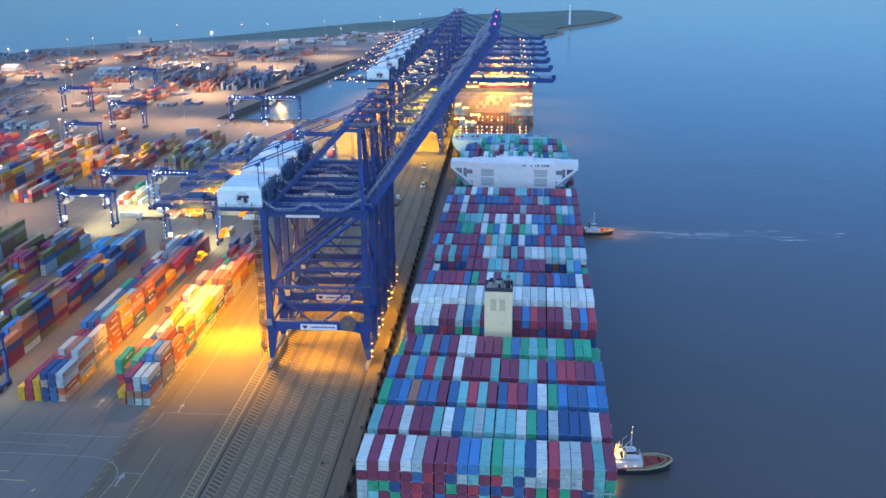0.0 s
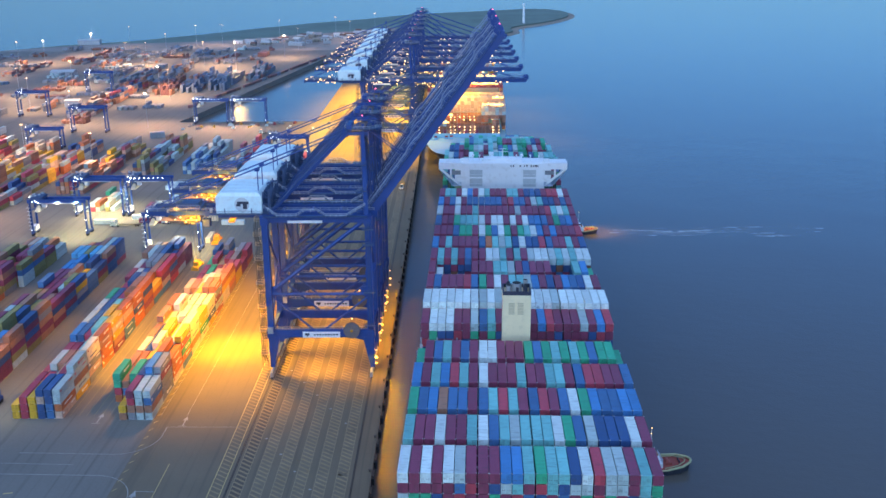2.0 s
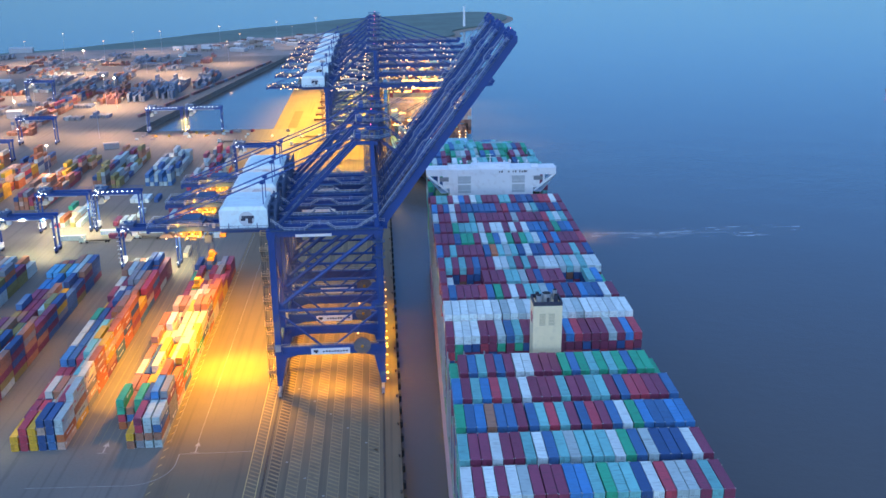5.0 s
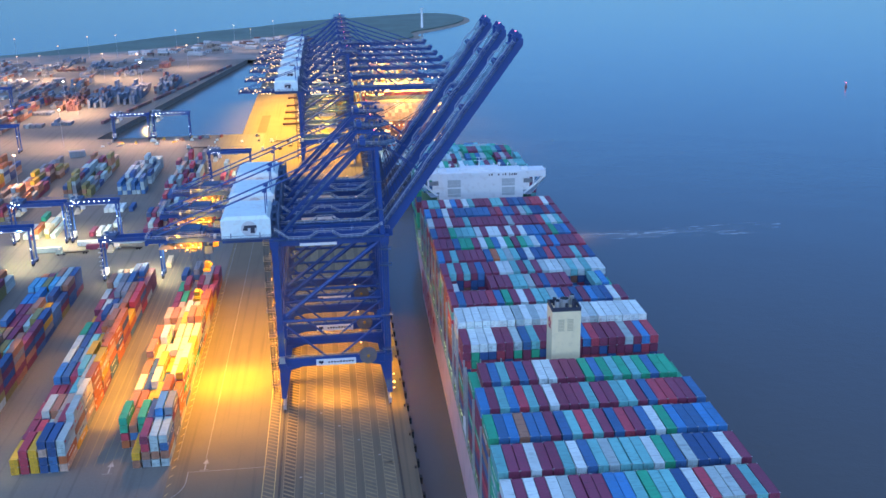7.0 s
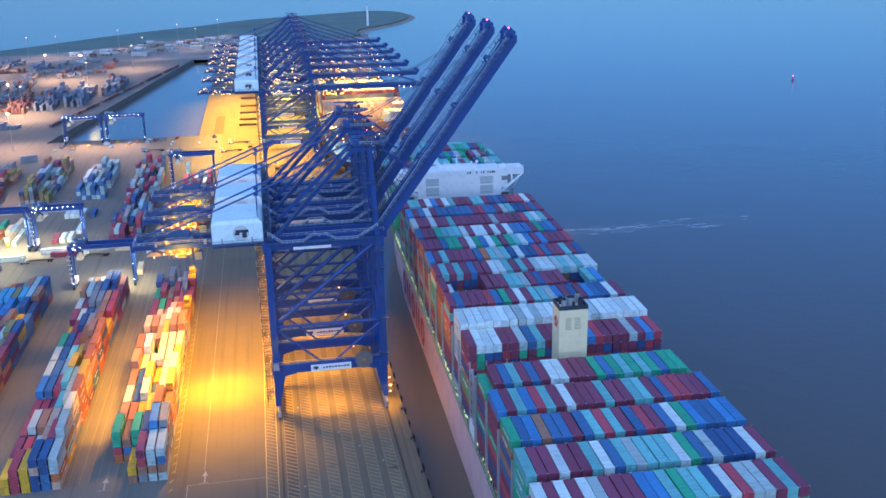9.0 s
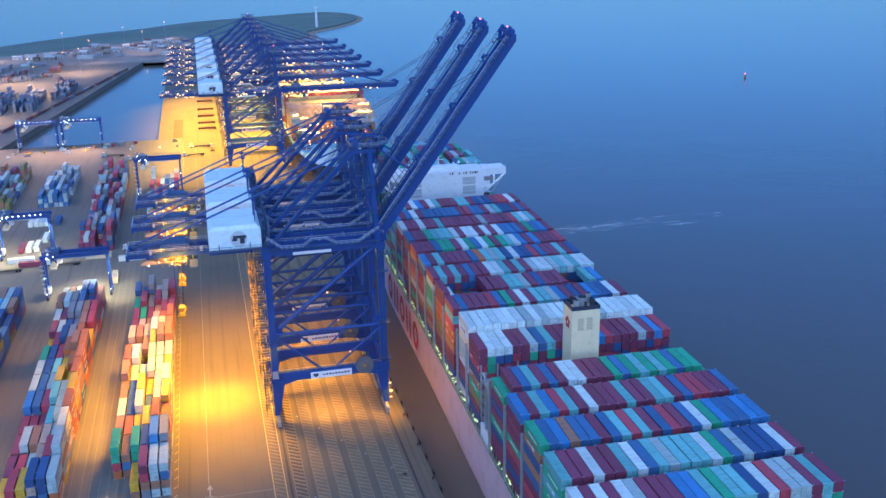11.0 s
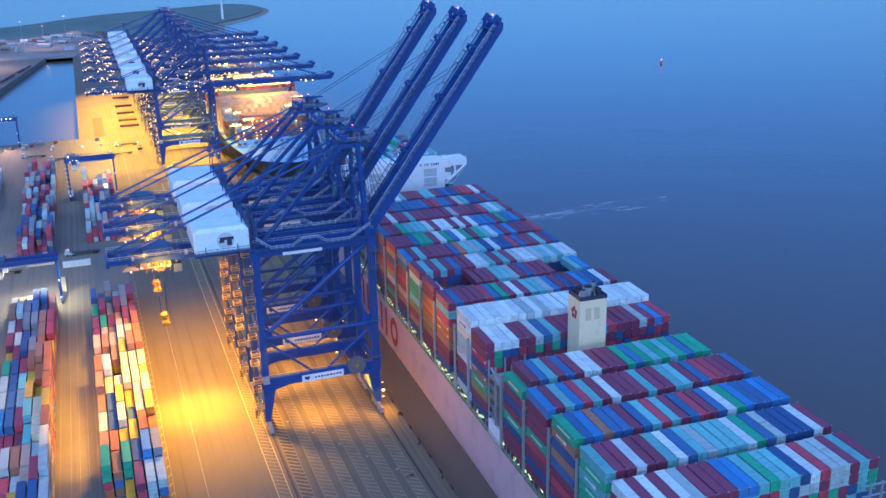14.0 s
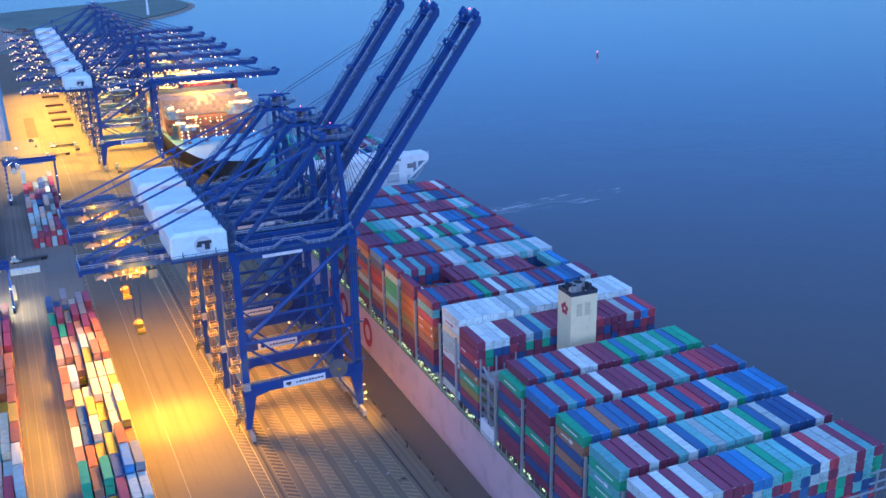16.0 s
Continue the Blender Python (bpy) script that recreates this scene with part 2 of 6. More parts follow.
def foam_material():
    m = bpy.data.materials.new("wake_foam")
    m.use_nodes = True
    n, l = m.node_tree.nodes, m.node_tree.links
    b = n["Principled BSDF"]
    b.inputs["Base Color"].default_value, b.inputs["Roughness"].default_value = (0.80, 0.84, 0.88, 1), 0.8
    tc, t = n.new("ShaderNodeTexCoord"), n.new("ShaderNodeTexNoise")
    t.inputs["Scale"].default_value, t.inputs["Detail"].default_value = 0.5, 8
    mp = n.new("ShaderNodeMapping")
    mp.inputs["Scale"].default_value = (0.10, 1.1, 1.0)
    l.new(tc.outputs["Object"], mp.inputs["Vector"])
    l.new(mp.outputs[0], t.inputs["Vector"])
    r = n.new("ShaderNodeValToRGB")
    r.color_ramp.elements[0].position, r.color_ramp.elements[1].position = 0.46, 0.70
    r.color_ramp.elements[1].color = (0.55, 0.55, 0.55, 1)
    l.new(t.outputs["Fac"], r.inputs["Fac"])
    l.new(r.outputs["Color"], b.inputs["Alpha"])
    return m


FOAM = foam_material()

# ---- mesh tools ----
class Solid:
    """Collects boxes, beams, tubes and sheets, each face with a material slot, into one mesh."""

    def __init__(self):
        self.v, self.f, self.s = [], [], []

    def add(self, verts, faces, slot=0):
        k = len(self.v)
        self.v += [tuple(p) for p in verts]
        self.f += [tuple(k + i for i in f) for f in faces]
        self.s += [slot] * len(faces)
        return self

    def box(self, x0, y0, z0, x1, y1, z1, slot=0):
        v = [(x0, y0, z0), (x1, y0, z0), (x1, y1, z0), (x0, y1, z0), (x0, y0, z1), (x1, y0, z1), (x1, y1, z1), (x0, y1, z1)]
        return self.add(v, [(3, 2, 1, 0), (4, 5, 6, 7), (0, 1, 5, 4), (1, 2, 6, 5), (2, 3, 7, 6), (3, 0, 4, 7)], slot)

    def beam(self, a, b, w, h, slot=0, w2=None, h2=None, chamfer=0.0):
        """A box beam from a to b, w across and h high, tapering to w2, h2."""
        a, b = Vector(a), Vector(b)
        d = (b - a).normalized()
        side = d.cross(Vector((0, 0, 1)))
        if side.length < 1e-3:
            side = Vector((1, 0, 0))
        side.normalize()
        up = side.cross(d).normalized()
        v = []
        for p, ww, hh in ((a, w, h), (b, w2 or w, h2 or h)):
            for i, j in ((-1, -1), (1, -1), (1, 1), (-1, 1)):
                v.append(p + side * (i * ww / 2) + up * (j * hh / 2))
        return self.add(v, [(0, 1, 2, 3), (7, 6, 5, 4), (0, 4, 5, 1), (1, 5, 6, 2), (2, 6, 7, 3), (3, 7, 4, 0)], slot)

    def tube(self, a, b, r, n=8, slot=0, r2=None):
        a, b = Vector(a), Vector(b)
        d = (b - a).normalized()
        side = d.cross(Vector((0, 0, 1)))
        if side.length < 1e-3:
            side = Vector((1, 0, 0))
        side.normalize()
        up = side.cross(d)
        v = []
        for p, rr in ((a, r), (b, r if r2 is None else r2)):
            v += [p + (side * math.cos(6.283185 * i / n) + up * math.sin(6.283185 * i / n)) * rr for i in range(n)]
        f = [(i, (i + 1) % n, n + (i + 1) % n, n + i) for i in range(n)]
        return self.add(v, [tuple(range(n - 1, -1, -1)), tuple(range(n, 2 * n))] + [tuple(reversed(q)) for q in f], slot)

    def prism(self, outline, z0, z1, slot=0):
        """An upright prism over a flat outline, anticlockwise from above."""
        n = len(outline)
        v = [(x, y, z0) for x, y in outline] + [(x, y, z1) for x, y in outline]
        f = [tuple(range(n - 1, -1, -1)), tuple(range(n, 2 * n))] + [(i, (i + 1) % n, n + (i + 1) % n, n + i) for i in range(n)]
        return self.add(v, f, slot)

    def ball(self, c, r, slot=0, n=6):
        v = [(c[0], c[1], c[2] - r)]
        for k in (-0.5, 0.5):
            v += [(c[0] + r * 0.87 * math.cos(6.283185 * i / n), c[1] + r * 0.87 * math.sin(6.283185 * i / n), c[2] + r * k) for i in range(n)]
        v.append((c[0], c[1], c[2] + r))
        f = [(0, 1 + (i + 1) % n, 1 + i) for i in range(n)]
        f += [(1 + i, 1 + (i + 1) % n, 1 + n + (i + 1) % n, 1 + n + i) for i in range(n)]
        f += [(1 + n + i, 1 + n + (i + 1) % n, 2 * n + 1) for i in range(n)]
        return self.add(v, f, slot)

    def rail(self, a, b, height=1.1, step=3.0, r=0.05, slot=0):
        """A handrail with posts, along a line."""
        a, b = Vector(a), Vector(b)
        up = Vector((0, 0, height))
        n = max(1, int((b - a).length / step))
        self.beam(a + up, b + up, 2 * r, 2 * r, slot)
        self.beam(a + up * 0.5, b + up * 0.5, 1.4 * r, 1.4 * r, slot)
        for i in range(n + 1):
            p = a.lerp(b, i / n)
            self.beam(p, p + up, 1.6 * r, 1.6 * r, slot)
        return self

    def mesh(self, name, mats):
        me = bpy.data.meshes.new(name)
        me.from_pydata(self.v, [], self.f)
        for m in mats if isinstance(mats, (list, tuple)) else [mats]:
            me.materials.append(m)
        me.polygons.foreach_set("material_index", self.s)
        me.update()
        return me


def part(name, solid, mats, parent, label=""):
    ob = new(name, solid.mesh(name, mats))
    ob.parent = parent
    return tagged(ob, label)


def thing(name, solid, mats, label="", category="", group="", kind="", at=None):
    ob = new(name, solid.mesh(name, mats))
    if at:
        ob.matrix_world = at
    return tagged(ob, label, category, group, kind)


def root(name, at, label, category, group=""):
    ob = new(name)
    ob.empty_display_size = 2
    ob.matrix_world = at
    return tagged(ob, label, category, group)

# ---- water, land and quay ----
def rounded(points, times=2):
    """Cuts the corners of an open line of points, its ends kept."""
    for _ in range(times):
        out = [points[0]]
        for (ax, ay), (bx, by) in zip(points, points[1:]):
            out += [(ax * 0.75 + bx * 0.25, ay * 0.75 + by * 0.25), (ax * 0.25 + bx * 0.75, ay * 0.25 + by * 0.75)]
        points = out + [points[-1]]
    return points


SHORE = rounded([(20, 1180), (70, 1205), (128, 1250), (118, 1335), (185, 1415), (246, 1540), (252, 1670), (200, 1745), (95, 1680), (-62, 1600), (-135, 1500)])
FAR_SHORE = [(-215, 1430), (-290, 1340), (-365, 1236), (-448, 1140), (-525, 1092), (-600, 1010)]
YARD_END = [(-605, 1000), (-118, 1000), (-87, 1000), (-40, 1150), (-70, 1330), (-140, 1262), (-216, 1205), (-292, 1138), (-372, 1112), (-452, 1096), (-520, 1066)]
WATER_Z = -5.0
s = Solid().add([(-4500, -4500, WATER_Z), (4500, -4500, WATER_Z), (4500, 4800, WATER_Z), (-4500, 4800, WATER_Z)], [(0, 1, 2, 3)])
thing("water", s, WATER, "calm blue-grey estuary water at dusk", "water", kind="structure")
QUAY_X = 5.2
s = Solid().prism([(QUAY_X, -700), (QUAY_X, 1000), (-87, 1000), (-86, 487), (-200, 487), (-126, 950), (-118, 1000), (-605, 1000), (-615, 918), (-650, 600), (-900, -700)], -9, 0)
s.s = [1, 0] + [1] * (len(s.s) - 2)
thing("ground", s, [ASPHALT, QUAY_WALL], "worn grey asphalt terminal yard with concrete sea wall", "ground", kind="structure")
s = Solid().prism(YARD_END, -9, -0.4)
thing("far_ground", s, [FAR_GROUND], "pale sodium-lit ground of the far yard and town", "ground", kind="structure")
s = Solid().prism([(-605, 1000), (-118, 1000), (-87, 1000), (QUAY_X, 1000)] + SHORE + FAR_SHORE, -9, -1.5)
thing("spit_ground", s, [HEATH], "dark grassy spit of land running out into the sea", "ground", kind="structure")
s = Solid()
for (ax, ay), (bx, by) in zip(SHORE, SHORE[1:]):
    d = Vector((by - ay, ax - bx)).normalized() * 14
    s.add([(ax - d.x, ay - d.y, -1.45), (bx - d.x, by - d.y, -1.45), (bx + d.x, by + d.y, WATER_Z - 0.3), (ax + d.x, ay + d.y, WATER_Z - 0.3)], [(3, 2, 1, 0)])
thing("beach", s, SHINGLE, "narrow shingle beach along the spit", "beach", kind="structure")
s = Solid().box(-68, -700, 0, QUAY_X - 1.2, 486, 0.004).box(-86, 486, 0, QUAY_X - 1.2, 1000, 0.004)
thing("quay_apron", s, CONCRETE, "concrete quay apron with worn lane markings", "quay", kind="structure")
s = Solid().box(QUAY_X - 1.2, -700, 0, QUAY_X, 1000, 0.25)
thing("quay_coping", s, CONCRETE, "raised concrete coping along the quay edge", "quay", kind="structure")
s = Solid()
for x in (0.0, -35.2):
    s.box(x - 0.30, -700, 0.004, x + 0.30, 1000, 0.012, 1)
    s.box(x - 0.08, -700, 0.012, x + 0.08, 1000, 0.10, 0)
thing("crane_rail", s, [RAIL, SLOT], "steel crane rails set in dark slots", "rail", kind="structure")
# lanes between the rails: solid lines and hatched strips
s = Solid()
Z = 0.012


def stripe(x0, y0, x1, y1, w, slot=0):
    d = Vector((y1 - y0, x0 - x1)).normalized() * (w / 2)
    s.add([(x0 - d.x, y0 - d.y, Z), (x0 + d.x, y0 + d.y, Z), (x1 + d.x, y1 + d.y, Z), (x1 - d.x, y1 - d.y, Z)], [(0, 1, 2, 3)], slot)


for k in range(6):
    x = -34.1 + 5.85 * k
    s.add([(x, -330, Z - 0.006), (x + 3.3, -330, Z - 0.006), (x + 3.3, 330, Z - 0.006), (x, 330, Z - 0.006)], [(0, 1, 2, 3)], 5 if k == 0 else 4)
    for dx in (0, 3.3):
        stripe(x + dx, -330, x + dx, 330, 0.17, 2)
    for j in range(310):
        y = -330 + 2.13 * j
        stripe(x + 0.15, y + 2.2, x + 3.15, y, 0.62, 3)
for j in range(310):
    y = -330 + 2.13 * j
    stripe(-39.7, y + 2.0, -36.8, y, 0.55, 3)
for x, y in ((-29.2, -45), (-23.2, -54.5), (-17.4, -64.4), (-5.6, -35.2), (-11.6, -25.2), (-17.4, -15.2), (-23.2, -5.5), (-29.2, 4.3), (-11.6, -74)):
    stripe(x - 0.35, y, x + 0.35, y, 0.6, 1)
for x, y in ((-2.9, -40), (-2.9, -66), (-2.9, -16), (-2.9, 12)):
    stripe(x - 1.6, y, x + 0.9, y, 1.5, 4)
stripe(-40.0, -330, -40.0, 330, 0.25)
stripe(-36.6, -330, -36.6, 330, 0.25)
for x in (-58.0, -66.5):
    stripe(x, -30, x, 480, 0.12, 1)
for j in range(160):
    y = -330 + 5.0 * j
    stripe(-67.6, y, -66.6, y + 1.6, 0.22)
for x in (-83.5, -86.0, -88.5, -91.0, -93.5, -96.5):
    stripe(x, -30, x, 330, 0.16, 2)
# road lines and arrows in the open yard in front of the stacks


def bend(cx, cy, rx, ry, a0, a1, slot=1, n=12):
    """A painted bend, in degrees round its middle."""
    pts = [(cx + rx * math.cos(radians(a0 + (a1 - a0) * i / n)), cy + ry * math.sin(radians(a0 + (a1 - a0) * i / n))) for i in range(n + 1)]
    for (px, py), (qx, qy) in zip(pts, pts[1:]):
        stripe(px, py, qx, qy, 0.20, slot)


def arrow(x, y, size=1.0):
    stripe(x, y, x, y + 3.6 * size, 0.4 * size, 1)
    s.add([(x - 0.9 * size, y + 3.4 * size, Z), (x + 0.9 * size, y + 3.4 * size, Z), (x, y + 6.2 * size, Z)], [(0, 1, 2)], 1)
    stripe(x - 1.5 * size, y - 0.3, x + 1.1 * size, y - 0.3, 0.25, 1)


stripe(-103, -53.6, -74.0, -54.6, 0.2, 1)
bend(-74.0, -43.0, 11.6, 11.6, -90, 0)
stripe(-62.4, -43, -62.4, -37.6, 0.2, 1)
stripe(-62.4, -37.6, -38.6, -37.6, 0.16, 1)
stripe(-118, -59.2, -84.0, -60.6, 0.16, 1)
stripe(-118, -65.3, -75.0, -66.6, 0.22, 1)
bend(-75.0, -79.6, 12.8, 13.0, 90, 0)
stripe(-62.2, -79.6, -62.9, -90, 0.22, 1)
stripe(-61.0, -75.0, -55.6, -75.3, 0.2, 1)
stripe(-55.4, -60, -54.9, -150, 0.2)
arrow(-61.0, -82.0, 1.2)
arrow(-57.7, -36.6)
arrow(-86.0, -34.8, 1.1)
stripe(-98.0, -76.3, -95.4, -75.8, 0.5)
stripe(-96.0, -80.6, -88.0, -81.0, 0.4)
stripe(-83.6, -86.4, -83.2, -84.8, 0.5)
thing("lane_marking", s, [LINE_YELLOW, LINE_WHITE, LINE_FADED, LINE_WORN, LANE_PALE, LANE_DARK], "worn yellow hatched lanes and white road lines", "marking", kind="structure")
# fenders on the quay face
fs = Solid().box(-0.1, -0.8, -2.6, 0.9, 0.8, -0.5).box(-0.1, -1.1, -2.9, 0.25, 1.1, -0.3)
fender_mesh = fs.mesh("quay_fender", RUBBER)
for i in range(56):
    f = new("quay_fender", fender_mesh)
    f.matrix_world = pose(QUAY_X, -150 + 9.2 * i, 0.2)
    tagged(f, "black rubber fender on the quay face", "fender", "quay fenders")
# shallow bollards
bs = Solid().tube((0, 0, 0), (0, 0, 0.7), 0.28, 8).tube((0, 0, 0.7), (0, 0, 0.95), 0.45, 8, r2=0.3)
bollard_mesh = bs.mesh("bollard", RAIL)
for i in range(24):
    f = new("bollard", bollard_mesh)
    f.matrix_world = pose(QUAY_X - 0.6, -145 + 20 * i, 0.25)
    tagged(f, "cast iron mooring bollard on the quay edge", "bollard", "mooring bollards")

# ---- ship-to-shore cranes ----
def crane(y0, G=57.3, A=87.6, tip=(46.0, 118.9), P=15.4, M=30.0, raised=True, lamps=False, trolley_x=-62.0, drop=24.0):
    """A quay crane on rails at x = 0 and -35.2, its legs 18 m apart along the quay."""
    W, XL = 18.0, -35.2
    state = "with its boom raised" if raised else "with its boom lowered"
    c = root("ship_to_shore_crane", pose(0, y0, 0), "tall blue steel quay crane on rails " + state, "crane", "quay cranes")
    B = CRANE_BLUE
    for x in (0, XL):
        for y in (0, W):
            s = Solid().beam((x, y, P), (x, y, G), 2.1, 1.9)
            e = 1 if x < -1 else -1
            xo, w0, w1 = x - e * 1.05, 1.5, 3.9
            s.add([(xo, y - 0.7, 2.4), (xo + e * w0, y - 0.7, 2.4), (xo + e * w0, y + 0.7, 2.4), (xo, y + 0.7, 2.4), (xo, y - 1.0, P - 1.4), (xo + e * w1, y - 1.0, P - 1.4), (xo + e * w1, y + 1.0, P - 1.4), (xo, y + 1.0, P - 1.4)],
                  [(0, 1, 5, 4), (1, 2, 6, 5), (2, 3, 7, 6), (3, 0, 4, 7), (3, 2, 1, 0), (4, 5, 6, 7)])
            s.beam((x, y, P - 1.5), (x, y, P + 1.6), 2.7, 2.5).beam((x, y, G - 2), (x, y, G + 0.6), 2.7, 2.5)
            part("leg", s, B, c)
            s = Solid().beam((x, y - 5.2, 1.9), (x, y + 5.2, 1.9), 0.9, 0.9)
            for j in (-4.2, -1.5, 1.5, 4.2):
                s.box(x - 0.5, y + j - 0.8, 0.35, x + 0.5, y + j + 0.8, 1.45)
                for w in (-0.45, 0.45):
                    s.tube((x - 0.2, y + j + w, 0.45), (x + 0.2, y + j + w, 0.45), 0.4, 8, 1)
            part("bogie", s, [GALV, RAIL], c, "grey wheeled bogie on the crane rail")
        part("sill_beam", Solid().beam((x, 0, 3.6), (x, W, 3.6), 1.3, 1.5), B, c)
        part("tie_beam", Solid().beam((x, 0, P + 0.6), (x, W, P + 0.6), 1.2, 1.6), B, c)
        part("upper_beam", Solid().beam((x, 0, G), (x, W, G), 1.5, 2.0), B, c)
        part("side_brace", Solid().tube((x, 0, P + 1), (x, W, M + 5), 0.4).tube((x, W, M + 5), (x, 0, G - 3), 0.4), B, c)
    for y in (0, W):
        s = Solid().beam((XL, y, P), (0, y, P), 1.6, 2.9)
        for a, b in ((XL + 2.6, XL + 6.5), (-2.6, -6.5)):
            s.beam((a, y, P - 1.9), (b, y, P - 1.5), 1.5, 1.3, 0, 1.5, 0.2)
        s.rail((XL + 1, y - 0.7, P + 1.45), (-1, y - 0.7, P + 1.45), slot=1)
        part("portal_beam", s, [B, GALV], c)
        part("mid_tie", Solid().tube((XL, y, M), (0, y, M), 0.55), B, c)
        part("long_brace", Solid().tube((XL + 2.2, y, M + 2.0), (-1.2, y, G - 0.6), 0.72, 12), B, c)
        part("short_brace", Solid().tube((XL + 0.6, y, M - 0.6), (-20.4, y, P + 1.3), 0.38), B, c)
        part("short_brace", Solid().tube((-1.0, y, M - 1.2), (-16.2, y, P + 1.3), 0.38), B, c)
        for a, d in ((XL, 1), (0, -1)):
            part("gusset", Solid().add([(a, y - 0.12, M - 2.0), (a + d * 3.4, y - 0.12, M), (a + d * 3.0, y - 0.12, M + 2.6), (a, y - 0.12, M + 3.0), (a, y + 0.12, M - 2.0), (a + d * 3.4, y + 0.12, M), (a + d * 3.0, y + 0.12, M + 2.6), (a, y + 0.12, M + 3.0)],
                                       [(0, 1, 2, 3), (7, 6, 5, 4), (0, 4, 5, 1), (1, 5, 6, 2), (2, 6, 7, 3), (3, 7, 4, 0)]), B, c)
        s = Solid().beam((XL - 1.5, y, G), (1.5, y, G), 1.5, 2.3)
        part("top_beam", s, B, c)
        s = Solid().box(XL, y - 2.2, G + 1.15, 0, y - 0.8, G + 1.25, 1)
        way = [(XL + 0.4, 4.4), (-30.6, 1.25), (-24, 1.25), (-21.4, 2.9), (-16.6, 2.9), (-14, 1.25), (-7.0, 1.25), (-0.6, 5.0)]
        for (xa, za), (xb, zb) in zip(way, way[1:]):
            s.rail((xa, y - 2.2, G + za), (xb, y - 2.2, G + zb), step=1.6, r=0.075)
            if za != zb:
                s.beam((xa, y - 1.5, G + za), (xb, y - 1.5, G + zb), 1.3, 0.16, 1)
        part("walkway", s, [HANDRAIL, CRANE_DARK], c, "grey walkway with handrails")
    for z in (P + 3.2, M + 1.0, G - 9.0, G - 3.5):
        s = Solid().box(-1.9, -2.4, z, 1.9, -1.0, z + 0.12).rail((-1.9, -2.4, z + 0.1), (1.9, -2.4, z + 0.1), step=1.2, r=0.07)
        part("leg_platform", s, CRANE_DARK, c)
    s = Solid()
    for xx in (-0.3, 0.3):
        s.beam((xx, -1.25, P + 1), (xx, -1.25, G - 1), 0.12, 0.12)
    for q in range(int((G - P - 2) / 1.2)):
        s.beam((-0.3, -1.25, P + 1.2 + 1.2 * q), (0.3, -1.25, P + 1.2 + 1.2 * q), 0.08, 0.08)
    part("ladder", s, CRANE_DARK, c)
    # signboards, with lettering shown as bars
    s = Solid().box(-24.1, -1.12, P - 1.45, -10.9, -0.90, P + 0.75)
    for j in range(9):
        s.box(-20.2 + 0.98 * j, -1.14, P - 0.6, -19.5 + 0.98 * j, -1.12, P + (0.0 if j % 3 else -0.15), 1)
    s.box(-23.3, -1.14, P - 0.6, -21.7, -1.12, P + 0.25, 1).box(-22.7, -1.14, P - 0.95, -22.1, -1.12, P - 0.6, 1)
    part("signboard", s, [SIGN_WHITE, INK], c, "white signboard with dark lettering bars")
    part("name_strip", Solid().box(-27.2, -1.0, G - 1.25, -15.4, -0.8, G - 0.35), SIGN_WHITE, c, "long white name strip")
    part("cabinet", Solid().box(XL - 0.9, -2.2, P + 0.6, XL + 0.9, -1.0, P + 2.6).box(XL - 1.0, -2.3, P + 0.5, XL + 1.0, -1.0, P + 0.6), GALV, c, "pale grey electrical cabinet on the leg")
    s = Solid().tube((-6.7, -1.9, P + 1.5), (-6.7, -1.75, P + 1.5), 2.9, 28).tube((-6.7, -1.15, P + 1.5), (-6.7, -1.0, P + 1.5), 2.9, 28).tube((-6.7, -1.75, P + 1.5), (-6.7, -1.15, P + 1.5), 2.3, 24, 2)
    reel = part("cable_reel", s, [REEL, YELLOW, CABLE], c, "round cable reel with yellow hub")
    for j in range(4):
        a = 3.141593 * j / 4
        part("spoke", Solid().beam((-6.7 - 2.7 * math.cos(a), -1.94, P + 1.5 - 2.7 * math.sin(a)), (-6.7 + 2.7 * math.cos(a), -1.94, P + 1.5 + 2.7 * math.sin(a)), 0.08, 0.12), REEL, reel)
    part("hub", Solid().tube((-6.7, -2.3, P + 1.5), (-6.7, -1.0, P + 1.5), 0.5, 12), YELLOW, reel, "yellow hub")
    # zigzag stairs beside the landside leg, each landing inside its own looped handrail
    n = int((G - 4) / 4.4)
    x0, x1 = XL - 3.4, XL - 1.5
    s = Solid()
    for i in range(n):
        loops = Solid()
        z = 3.5 + 4.4 * i
        a, b = (-1.2, 1.9) if i % 2 else (1.9, -1.2)
        for xx in (x0, x0 + 0.9):
            s.beam((xx, a, z), (xx, b, z + 4.4), 0.14, 0.34)
            s.beam((xx, a, z + 1.1), (xx, b, z + 5.5), 0.12, 0.12)
        for q in range(8):
            t = (q + 0.5) / 8
            s.box(x0, a + (b - a) * t - 0.14, z + 4.4 * t, x0 + 0.9, a + (b - a) * t + 0.14, z + 4.4 * t + 0.05)
        s.box(x0 - 0.1, b - 0.8, z + 4.36, x1, b + 0.8, z + 4.44)
        for dz, w in ((0.02, 0.14), (0.6, 0.09), (1.15, 0.17)):
            ring = [(x0 - 0.35, b - 1.05, z + 4.4 + dz), (x1 + 0.25, b - 1.05, z + 4.4 + dz), (x1 + 0.25, b + 1.05, z + 4.4 + dz), (x0 - 0.35, b + 1.05, z + 4.4 + dz)]
            for j in range(4):
                loops.beam(ring[j], ring[(j + 1) % 4], w, w)
        for p in ring:
            loops.beam((p[0], p[1], z + 4.3), p, 0.14, 0.14)
        part("handrail", loops, STAIR_LIT, c, "looped steel handrail round a stair landing")
